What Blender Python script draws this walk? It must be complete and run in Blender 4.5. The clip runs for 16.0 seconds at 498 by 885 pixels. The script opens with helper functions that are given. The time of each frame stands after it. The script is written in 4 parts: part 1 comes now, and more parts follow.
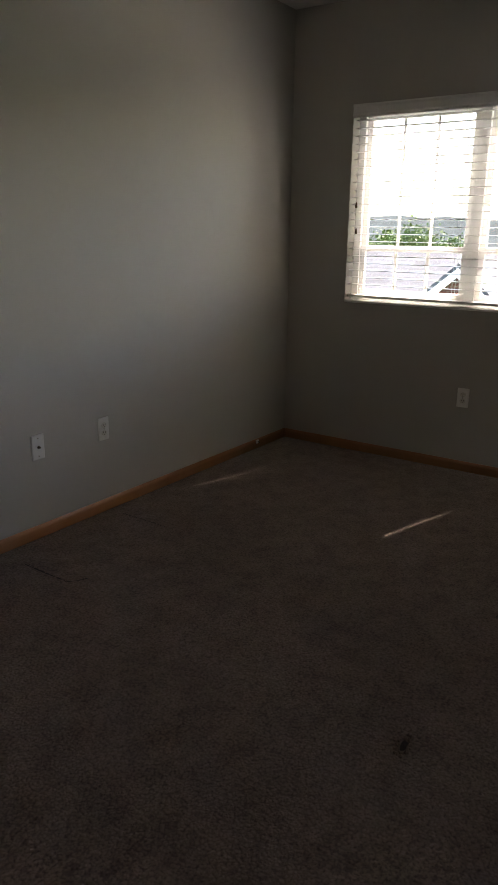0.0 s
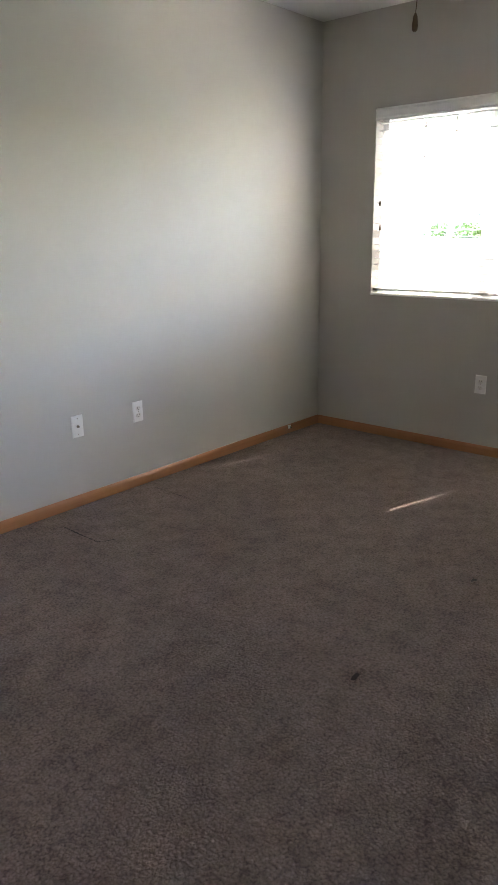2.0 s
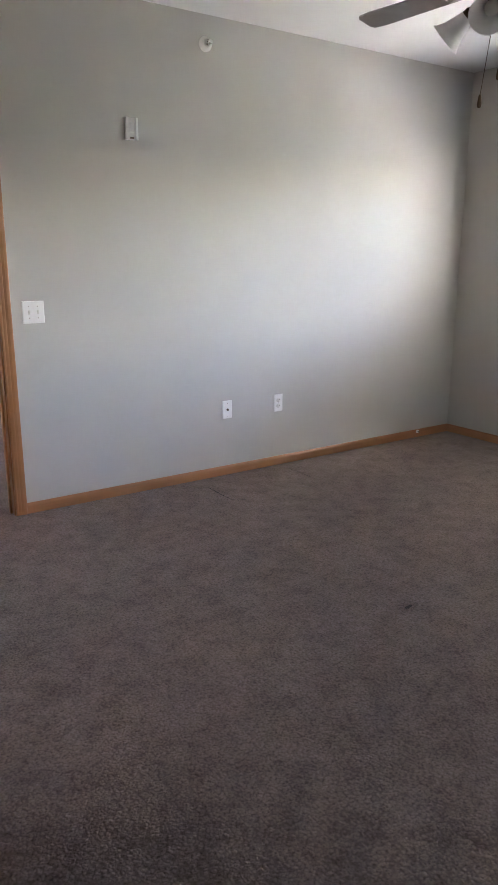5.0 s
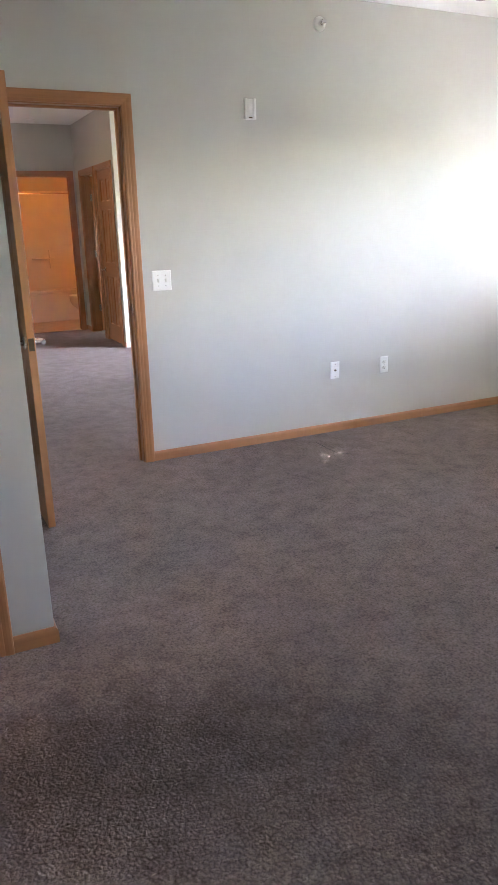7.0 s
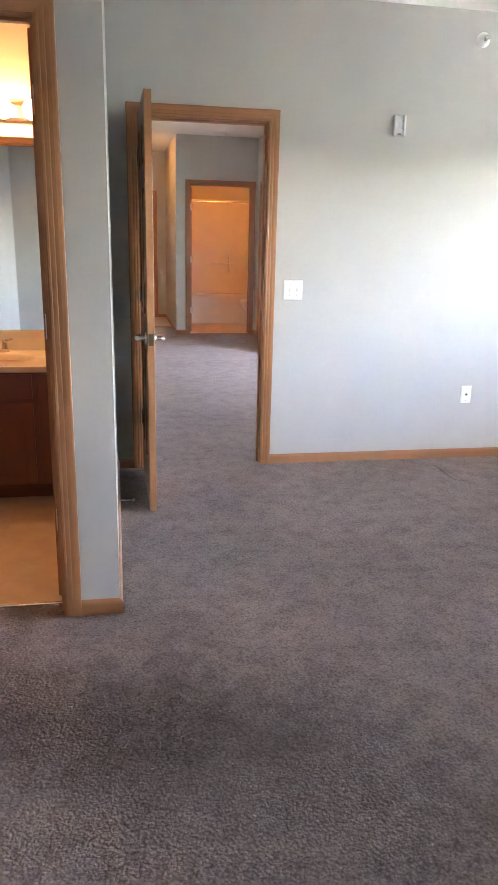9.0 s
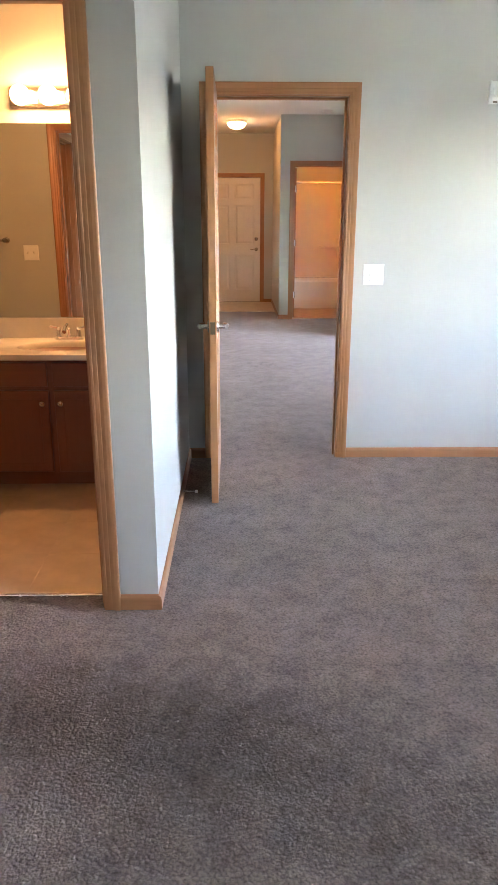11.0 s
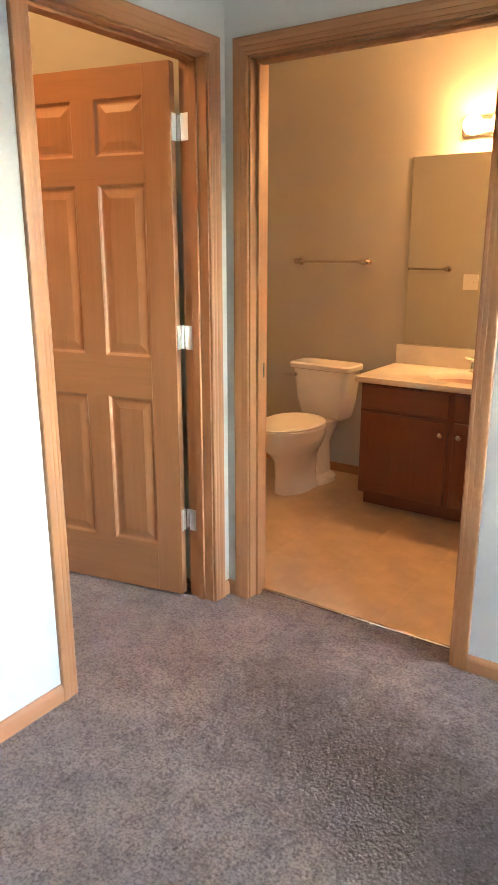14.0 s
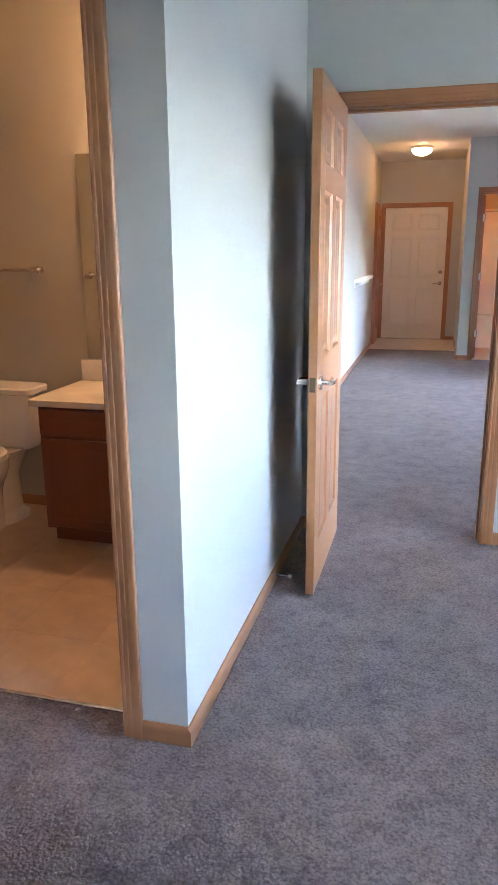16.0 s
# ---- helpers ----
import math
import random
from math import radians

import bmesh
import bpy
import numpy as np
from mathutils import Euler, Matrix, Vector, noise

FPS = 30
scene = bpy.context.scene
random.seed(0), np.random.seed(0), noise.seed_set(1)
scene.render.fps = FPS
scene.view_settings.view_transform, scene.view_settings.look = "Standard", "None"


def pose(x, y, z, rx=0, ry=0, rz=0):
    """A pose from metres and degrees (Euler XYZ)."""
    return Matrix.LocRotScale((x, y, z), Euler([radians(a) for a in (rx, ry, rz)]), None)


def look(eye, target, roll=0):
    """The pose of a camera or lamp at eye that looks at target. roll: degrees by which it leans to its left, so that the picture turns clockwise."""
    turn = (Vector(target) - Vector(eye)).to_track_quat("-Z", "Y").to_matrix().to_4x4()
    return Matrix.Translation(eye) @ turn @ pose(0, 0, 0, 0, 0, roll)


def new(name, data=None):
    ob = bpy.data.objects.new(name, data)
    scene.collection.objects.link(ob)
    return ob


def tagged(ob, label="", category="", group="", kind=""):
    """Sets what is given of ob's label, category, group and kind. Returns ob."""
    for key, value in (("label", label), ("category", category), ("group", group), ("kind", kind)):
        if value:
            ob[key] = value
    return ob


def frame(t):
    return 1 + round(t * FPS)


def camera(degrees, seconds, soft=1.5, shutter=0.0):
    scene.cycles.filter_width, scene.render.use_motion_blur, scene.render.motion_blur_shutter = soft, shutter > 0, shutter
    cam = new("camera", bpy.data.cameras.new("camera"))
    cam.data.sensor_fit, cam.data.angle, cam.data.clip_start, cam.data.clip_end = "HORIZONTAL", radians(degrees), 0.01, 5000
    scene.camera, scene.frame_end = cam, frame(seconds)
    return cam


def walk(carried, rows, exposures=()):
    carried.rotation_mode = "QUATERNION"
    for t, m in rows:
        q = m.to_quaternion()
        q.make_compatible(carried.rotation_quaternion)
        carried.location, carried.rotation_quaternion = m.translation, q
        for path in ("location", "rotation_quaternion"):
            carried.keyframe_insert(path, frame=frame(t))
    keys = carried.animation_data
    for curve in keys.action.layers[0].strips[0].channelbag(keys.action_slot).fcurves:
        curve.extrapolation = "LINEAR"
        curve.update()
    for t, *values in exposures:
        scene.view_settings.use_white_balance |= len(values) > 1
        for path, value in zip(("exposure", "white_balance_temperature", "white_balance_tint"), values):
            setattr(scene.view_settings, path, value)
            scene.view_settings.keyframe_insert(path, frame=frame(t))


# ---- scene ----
cam = camera(38.7, 16.0)
PATH = [
    (0, (0.281, -2.529, 1.377), (1.866, -1.448, 0.812), 0.8),
    (0.5, (0.399, -2.646, 1.382), (1.85, -1.405, 0.787), 2.0),
    (1, (0.408, -2.735, 1.363), (1.749, -1.375, 0.768), -0.9),
    (1.5, (0.284, -2.854, 1.34), (1.644, -1.538, 0.692), -0.6),
    (2, (0.194, -3.014, 1.403), (1.636, -1.753, 0.827), -0.8),
    (2.5, (0.130, -3.265, 1.408), (1.504, -1.892, 0.933), 2.2),
    (3, (0.055, -3.372, 1.408), (1.335, -1.910, 0.935), 0.1),
    (3.2, (0.045, -3.390, 1.418), (1.291, -1.897, 0.953), -0.8),
    (5.3, (-0.158, -3.834, 1.397), (0.851, -2.193, 0.86), 0.7),
    (5.5, (-0.175, -3.877, 1.429), (0.736, -2.187, 0.866), 0.1),
    (6, (-0.168, -3.956, 1.385), (0.616, -2.186, 0.88), -1.3),
    (6.5, (-0.255, -4.02, 1.373), (0.523, -2.27, 0.797), -1.6),
    (7, (-0.306, -4.084, 1.396), (0.51, -2.354, 0.812), -1.5),
    (7.5, (-0.285, -4.153, 1.426), (0.481, -2.397, 0.851), -1.7),
    (8, (-0.165, -4.208, 1.409), (0.457, -2.389, 0.859), 1.0),
    (8.5, (-0.064, -4.253, 1.403), (0.423, -2.393, 0.854), 0.2),
    (8.7, (-0.029, -4.284, 1.398), (0.394, -2.407, 0.851), 0.7),
    (10.8, (0.262, -4.15, 1.392), (0.393, -2.249, 0.785), 0.2),
    (11, (0.301, -4.154, 1.401), (0.331, -2.246, 0.801), 0.1),
    (11.5, (0.4, -4.157, 1.403), (0.275, -2.249, 0.816), 0.3),
    (12, (0.486, -4.181, 1.402), (0.211, -2.284, 0.832), 0.3),
    (12.5, (0.533, -4.205, 1.416), (0.054, -2.342, 0.868), -0.1),
    (13, (0.553, -4.171, 1.408), (-0.144, -2.381, 0.851), -2.0),
    (13.5, (0.495, -4.091, 1.404), (-0.401, -2.373, 0.908), 0.4),
    (14, (0.462, -3.984, 1.407), (-0.633, -2.397, 0.877), 0.0),
    (14.5, (0.467, -3.916, 1.419), (-0.452, -2.243, 0.823), -0.4),
    (15, (0.508, -3.839, 1.401), (-0.287, -2.103, 0.804), -1.1),
    (15.5, (0.586, -3.625, 1.37), (-0.053, -1.797, 0.868), -1.3),
    (16, (0.64, -3.472, 1.408), (0.144, -1.605, 0.89), -0.4),
]
EXPOSURES = [(0, 3.33, 7750, 17), (0.5, 4.28, 7550, 16), (1, 4.88, 7150, 16), (1.5, 5.33, 6850, 16), (2, 5.28, 6950, 16), (2.5, 4.93, 7150, 16), (3.2, 5.23, 6950, 16),
             (5.3, 5.78, 6550, 20), (6, 6.23, 6450, 20), (7, 6.23, 6450, 19), (7.5, 5.81, 6450, 19), (8, 6.38, 6350, 18), (8.5, 6.63, 6350, 19), (11, 6.83, 6250, 13),
             (12, 6.81, 5830, 12), (13, 6.83, 5850, 6), (13.5, 7.13, 6200, 8), (14, 7.38, 6450, 10), (14.5, 7.58, 6050, 5), (15, 7.23, 6250, 9), (15.5, 6.81, 5650, 7),
             (16, 6.65, 5350, 13)]
walk(cam, [(t, look(eye, target, roll)) for t, eye, target, roll in PATH], EXPOSURES)

# ---- light and exposure ----
SUN_ELEV, SUN_AZ = 55.6, (0.958, -0.286)
world = bpy.data.worlds.new("sky")
scene.world = world
world.use_nodes = True
wn = world.node_tree.nodes
sky = wn.new("ShaderNodeTexSky")
sky.sky_type, sky.sun_disc = "NISHITA", False
sky.sun_elevation, sky.sun_rotation = radians(SUN_ELEV), math.atan2(SUN_AZ[0], SUN_AZ[1])
world.node_tree.links.new(sky.outputs[0], wn["Background"].inputs[0])
wn["Background"].inputs[1].default_value = 0.15
for nm, wy, wz, sy, sz in (("sky_portal_bedroom", -1.572, 1.545, 2.29, 1.15), ("sky_portal_bedroom_south", -3.95, 1.545, 1.0, 1.15), ("sky_portal_living", 2.65, 1.20, 2.3, 1.8)):
    portal = new(nm, bpy.data.lights.new(nm, "AREA"))
    portal.data.shape, portal.data.size, portal.data.size_y = "RECTANGLE", sy, sz
    portal.data.cycles.is_portal = True
    portal.matrix_world = look((4.60, wy, wz), (0, wy, wz))
sun = new("sun", bpy.data.lights.new("sun", "SUN"))
sun.data.energy, sun.data.angle, sun.data.color = 3.0, radians(0.3), (1.0, 0.97, 0.92)
sun.matrix_world = look((0, 0, 0), (-SUN_AZ[0], -SUN_AZ[1], -math.tan(radians(SUN_ELEV))))


# ---- materials ----
def material(name, base, rough=0.6, metal=0.0, spec=0.5):
    m = bpy.data.materials.new(name)
    m.use_nodes = True
    b = m.node_tree.nodes["Principled BSDF"]
    b.inputs["Base Color"].default_value = (*base, 1)
    b.inputs["Roughness"].default_value = rough
    b.inputs["Metallic"].default_value = metal
    b.inputs["Specular IOR Level"].default_value = spec
    return m


def node(m, kind, **values):
    n = m.node_tree.nodes.new(kind)
    for key, v in values.items():
        n.inputs[key.replace("_", " ")].default_value = v
    return n


def link(m, a, b):
    m.node_tree.links.new(a, b)


def noise_of(m, scale, detail=4.0, stretch=(1, 1, 1), rough=0.55):
    tc = m.node_tree.nodes.new("ShaderNodeTexCoord")
    mp = m.node_tree.nodes.new("ShaderNodeMapping")
    mp.inputs["Scale"].default_value = stretch
    n = node(m, "ShaderNodeTexNoise", Scale=scale, Detail=detail, Roughness=rough)
    link(m, tc.outputs["Object"], mp.inputs[0])
    link(m, mp.outputs[0], n.inputs["Vector"])
    return n


def ramp(m, fac, stops):
    r = m.node_tree.nodes.new("ShaderNodeValToRGB")
    els = r.color_ramp.elements
    while len(els) < len(stops):
        els.new(0.5)
    for e, (p, c) in zip(els, stops):
        e.position, e.color = p, (*c, 1)
    link(m, fac, r.inputs[0])
    return r


def blend(m, kind, fac, a, b):
    x = m.node_tree.nodes.new("ShaderNodeMix")
    x.data_type, x.blend_type = "RGBA", kind
    if isinstance(fac, float):
        x.inputs[0].default_value = fac
    else:
        link(m, fac, x.inputs[0])
    link(m, a, x.inputs[6])
    link(m, b, x.inputs[7])
    return x.outputs[2]


def bump(m, height, strength, dist, onto=None):
    b = node(m, "ShaderNodeBump", Strength=strength, Distance=dist)
    link(m, height, b.inputs["Height"])
    if onto:
        link(m, onto, b.inputs["Normal"])
    link(m, b.outputs[0], m.node_tree.nodes["Principled BSDF"].inputs["Normal"])
    return b.outputs[0]


def bsdf(m):
    return m.node_tree.nodes["Principled BSDF"]


def shade(c, k):
    return tuple(min(1, v * k) for v in c)


def paint(name, base, rough=0.55, grain=0.25):
    m = material(name, base, rough, spec=0.35)
    big = noise_of(m, 1.3, 3)
    r = ramp(m, big.outputs[0], [(0.3, shade(base, 0.96)), (0.7, shade(base, 1.03))])
    link(m, r.outputs[0], bsdf(m).inputs["Base Color"])
    fine = noise_of(m, 260, 3)
    mid = noise_of(m, 60, 2)
    n1 = bump(m, mid.outputs[0], grain * 0.5, 0.002)
    bump(m, fine.outputs[0], grain, 0.001, n1)
    return m


def oak(name, axis, base=(0.37, 0.162, 0.062), rough=0.42):
    m = material(name, base, rough)
    st = [1.0, 1.0, 1.0]
    st[axis] = 0.05
    grain = noise_of(m, 60, 5, st, 0.65)
    st2 = [1.0, 1.0, 1.0]
    st2[axis] = 0.10
    bands = noise_of(m, 11, 3, st2)
    st3 = [1.0, 1.0, 1.0]
    st3[axis] = 0.02
    pores = noise_of(m, 330, 2, st3)
    r1 = ramp(m, grain.outputs[0], [(0.30, shade(base, 0.90)), (0.5, base), (0.72, shade(base, 1.06))])
    r2 = ramp(m, bands.outputs[0], [(0.3, (0.93, 0.91, 0.89)), (0.65, (1, 1, 1))])
    r3 = ramp(m, pores.outputs[0], [(0.36, (0.80, 0.75, 0.70)), (0.46, (1, 1, 1))])
    c = blend(m, "MULTIPLY", 0.8, r1.outputs[0], r2.outputs[0])
    c = blend(m, "MULTIPLY", 0.12, c, r3.outputs[0])
    info = m.node_tree.nodes.new("ShaderNodeObjectInfo")
    r4 = ramp(m, info.outputs["Random"], [(0.0, (0.90, 0.88, 0.86)), (1.0, (1, 1, 1))])
    c = blend(m, "MULTIPLY", 0.9, c, r4.outputs[0])
    link(m, c, bsdf(m).inputs["Base Color"])
    bump(m, pores.outputs[0], 0.08, 0.0004)
    bsdf(m).inputs["Coat Weight"].default_value = 0.25
    bsdf(m).inputs["Coat Roughness"].default_value = 0.25
    return m


def carpet_material():
    base = (0.302, 0.241, 0.212)
    m = material("carpet", base, 1.0, spec=0.04)
    tc = m.node_tree.nodes.new("ShaderNodeTexCoord")
    big = noise_of(m, 1.3, 4)
    blot = noise_of(m, 9, 5, (1, 1, 1), 0.68)
    clump = noise_of(m, 42, 4, (1, 1, 1), 0.7)
    fibre = noise_of(m, 380, 2)
    warp = node(m, "ShaderNodeTexNoise", Scale=55.0, Detail=2.0)
    link(m, tc.outputs["Object"], warp.inputs["Vector"])
    bend = m.node_tree.nodes.new("ShaderNodeVectorMath")
    bend.operation = "MULTIPLY_ADD"
    bend.inputs[1].default_value = (0.014, 0.014, 0)
    link(m, warp.outputs["Color"], bend.inputs[0])
    link(m, tc.outputs["Object"], bend.inputs[2])
    tuft = node(m, "ShaderNodeTexVoronoi", Scale=108.0)
    link(m, bend.outputs[0], tuft.inputs["Vector"])
    pits = noise_of(m, 120, 3, (1, 1, 1), 0.6)
    r1 = ramp(m, big.outputs[0], [(0.30, shade(base, 0.88)), (0.52, base), (0.72, shade(base, 1.08))])
    r2 = ramp(m, blot.outputs[0], [(0.34, (0.75, 0.74, 0.73)), (0.58, (1, 1, 1))])
    # self-shade between tufts and in pits, which bump lacks, goes into the colour
    r3 = ramp(m, tuft.outputs["Distance"], [(0.10, (1.0, 1.0, 1.0)), (0.45, (0.80, 0.79, 0.78)), (0.78, (0.26, 0.25, 0.24))])
    r4 = ramp(m, pits.outputs[0], [(0.36, (0.18, 0.17, 0.165)), (0.46, (0.82, 0.82, 0.82)), (0.60, (1.0, 1.0, 1.0))])
    r5 = ramp(m, clump.outputs[0], [(0.32, (0.62, 0.60, 0.59)), (0.47, (0.95, 0.95, 0.95)), (0.70, (1, 1, 1))])
    c = blend(m, "MULTIPLY", 0.9, r1.outputs[0], r2.outputs[0])
    c = blend(m, "MULTIPLY", 0.38, c, r3.outputs[0])
    c = blend(m, "MULTIPLY", 0.42, c, r4.outputs[0])
    c = blend(m, "MULTIPLY", 0.5, c, r5.outputs[0])
    tint = ramp(m, tuft.outputs["Color"], [(0.0, (0.86, 0.86, 0.88)), (1.0, (1.0, 0.98, 0.96))])
    c = blend(m, "MULTIPLY", 0.7, c, tint.outputs[0])
    # three wobbly-edged ellipses multiply the carpet darker towards their middles
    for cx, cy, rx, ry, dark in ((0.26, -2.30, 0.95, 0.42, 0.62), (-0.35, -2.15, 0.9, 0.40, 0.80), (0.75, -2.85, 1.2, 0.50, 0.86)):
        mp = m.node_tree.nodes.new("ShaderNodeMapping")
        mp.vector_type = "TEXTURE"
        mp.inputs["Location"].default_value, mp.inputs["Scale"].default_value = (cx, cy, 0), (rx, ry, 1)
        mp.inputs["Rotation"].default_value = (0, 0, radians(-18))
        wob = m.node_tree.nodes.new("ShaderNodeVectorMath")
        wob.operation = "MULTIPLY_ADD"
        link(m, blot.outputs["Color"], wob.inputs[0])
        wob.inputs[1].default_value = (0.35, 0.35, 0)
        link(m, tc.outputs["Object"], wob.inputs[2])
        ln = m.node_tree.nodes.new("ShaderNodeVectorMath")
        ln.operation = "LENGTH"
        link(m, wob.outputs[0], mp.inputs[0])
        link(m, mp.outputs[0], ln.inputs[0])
        patch = ramp(m, ln.outputs["Value"], [(0.25, (dark, dark * 0.985, dark * 0.97)), (1.0, (1, 1, 1))])
        c = blend(m, "MULTIPLY", 1.0, c, patch.outputs[0])
    link(m, c, bsdf(m).inputs["Base Color"])
    n1 = bump(m, clump.outputs[0], 0.5, 0.010)
    flip = m.node_tree.nodes.new("ShaderNodeMath")
    flip.operation = "SUBTRACT"
    flip.inputs[0].default_value = 1.0
    link(m, tuft.outputs["Distance"], flip.inputs[1])
    n2 = bump(m, flip.outputs[0], 0.6, 0.005, n1)
    n3 = bump(m, pits.outputs[0], 0.5, 0.005, n2)
    bump(m, fibre.outputs[0], 0.4, 0.002, n3)
    bsdf(m).inputs["Diffuse Roughness"].default_value = 1.0
    return m


def speckled(name, base, rough, scale=25, low=0.9, bump_s=0.05, spec=0.5):
    m = material(name, base, rough, spec=spec)
    n = noise_of(m, scale, 4)
    r = ramp(m, n.outputs[0], [(0.35, shade(base, low)), (0.65, base)])
    link(m, r.outputs[0], bsdf(m).inputs["Base Color"])
    if bump_s:
        bump(m, n.outputs[0], bump_s, 0.001)
    return m


def glow(name, colour, strength):
    m = material(name, (0.9, 0.88, 0.82), 0.4)
    bsdf(m).inputs["Emission Color"].default_value = (*colour, 1)
    bsdf(m).inputs["Emission Strength"].default_value = strength
    return m


def clear_glass():
    m = bpy.data.materials.new("glass")
    m.use_nodes = True
    nt = m.node_tree
    nt.nodes.remove(nt.nodes["Principled BSDF"])
    tr, gl = nt.nodes.new("ShaderNodeBsdfTransparent"), nt.nodes.new("ShaderNodeBsdfGlossy")
    gl.inputs["Roughness"].default_value = 0.02
    fr, mx = nt.nodes.new("ShaderNodeFresnel"), nt.nodes.new("ShaderNodeMixShader")
    fr.inputs[0].default_value = 1.3
    nt.links.new(fr.outputs[0], mx.inputs[0])
    nt.links.new(tr.outputs[0], mx.inputs[1])
    nt.links.new(gl.outputs[0], mx.inputs[2])
    nt.links.new(mx.outputs[0], nt.nodes["Material Output"].inputs[0])
    return m


def metal(name, base, rough):
    m = material(name, base, rough, 1.0)
    n = noise_of(m, 90, 3)
    r = ramp(m, n.outputs[0], [(0.3, (rough * 0.8,) * 3), (0.7, (rough * 1.3,) * 3)])
    link(m, r.outputs[0], bsdf(m).inputs["Roughness"])
    return m


WALL = paint("wall_paint", (0.470, 0.455, 0.412), 0.6, 0.22)
CEIL = paint("ceiling_paint", (0.74, 0.735, 0.715), 0.8, 0.6)
OAK_Z, OAK_X, OAK_Y = oak("oak_upright", 2), oak("oak_across", 0), oak("oak_along", 1)
CHERRY_Z = oak("cherry_upright", 2, (0.20, 0.058, 0.022), 0.32)
CHERRY_X = oak("cherry_across", 0, (0.20, 0.058, 0.022), 0.32)
CARPET = carpet_material()
VINYL = speckled("vinyl_floor", (0.58, 0.44, 0.32), 0.35, 7, 0.80)
GROUT = speckled("vinyl_joint", (0.555, 0.43, 0.305), 0.5, 40)
WHITE = speckled("white_plastic", (0.80, 0.79, 0.76), 0.35, 60, 0.97, 0.0)
IVORY = speckled("off_white_plastic", (0.70, 0.68, 0.62), 0.4, 60, 0.96, 0.0)
PORCELAIN = speckled("porcelain", (0.82, 0.80, 0.77), 0.12, 8, 0.97, 0.0)
MARBLE = speckled("cultured_marble", (0.78, 0.73, 0.66), 0.15, 12, 0.92, 0.0)
SURROUND = speckled("tub_acrylic", (0.78, 0.74, 0.68), 0.2, 6, 0.96, 0.0)
DOOR_WHITE = speckled("white_door_paint", (0.76, 0.72, 0.67), 0.45, 30, 0.96, 0.03)
NICKEL = metal("brushed_nickel", (0.66, 0.62, 0.57), 0.22)
CHROME = metal("chrome", (0.82, 0.82, 0.82), 0.08)
BRONZE = metal("dark_bronze", (0.12, 0.09, 0.06), 0.4)
MIRROR = material("mirror_silver", (0.86, 0.87, 0.86), 0.01, 1.0)
DARK = speckled("dark_slot", (0.02, 0.018, 0.015), 0.6, 50, 0.8, 0.0)
GLASS = clear_glass()
BULB = glow("lit_bulb", (1.0, 0.48, 0.17), 1.1)
BULB_GUEST = glow("lit_dim_bulb", (1.0, 0.30, 0.025), 1.25)
DOME = glow("lit_dome", (1.0, 0.47, 0.15), 0.8)
DOME_CLOSET = glow("lit_closet_dome", (1.0, 0.50, 0.18), 0.55)
FROST = speckled("frosted_glass", (0.86, 0.85, 0.83), 0.45, 14, 0.88, 0.0)
VALANCE = speckled("blind_white", (0.82, 0.82, 0.80), 0.4, 30, 0.97, 0.0)
BLIND = bpy.data.materials.new("blind_vinyl")
BLIND.use_nodes = True
bsdf(BLIND).inputs["Base Color"].default_value = (0.74, 0.74, 0.73, 1)
bsdf(BLIND).inputs["Roughness"].default_value = 0.4
tl = node(BLIND, "ShaderNodeBsdfTranslucent", Color=(0.85, 0.85, 0.82, 1))
mx = node(BLIND, "ShaderNodeMixShader", Fac=0.15)
link(BLIND, bsdf(BLIND).outputs[0], mx.inputs[1])
link(BLIND, tl.outputs[0], mx.inputs[2])
link(BLIND, mx.outputs[0], BLIND.node_tree.nodes["Material Output"].inputs[0])
bsdf(FROST).inputs["Transmission Weight"].default_value = 0.25


# ---- mesh helpers ----
def part(name, bm, mat, parent=None, label="", smooth=False, m=None):
    me = bpy.data.meshes.new(name)
    bmesh.ops.recalc_face_normals(bm, faces=bm.faces)
    bm.to_mesh(me)
    bm.free()
    me.materials.append(mat)
    if smooth:
        me.polygons.foreach_set("use_smooth", [True] * len(me.polygons))
        me.set_sharp_from_angle(angle=radians(38))
    ob = new(name, me)
    if m is not None:
        ob.matrix_basis = m
    if parent is not None:
        ob.parent = parent
    if label:
        ob["label"] = label
    return ob


def thing(name, label, category, m=None, group="", kind=""):
    ob = new(name)
    ob.empty_display_size = 0.05
    if m is not None:
        ob.matrix_basis = m
    return tagged(ob, label, category, group, kind)


def add_box(bm, x0, x1, y0, y1, z0, z1, bevel=0.0, seg=2):
    r = bmesh.ops.create_cube(bm, size=1.0)
    vs = r["verts"]
    for v in vs:
        v.co = ((x0 + x1) / 2 + v.co.x * (x1 - x0), (y0 + y1) / 2 + v.co.y * (y1 - y0), (z0 + z1) / 2 + v.co.z * (z1 - z0))
    if bevel:
        es = list({e for v in vs for e in v.link_edges})
        bmesh.ops.bevel(bm, geom=es, offset=bevel, segments=seg, profile=0.5, affect="EDGES")
    return bm


def box(x0, x1, y0, y1, z0, z1, bevel=0.0, seg=2):
    return add_box(bmesh.new(), x0, x1, y0, y1, z0, z1, bevel, seg)


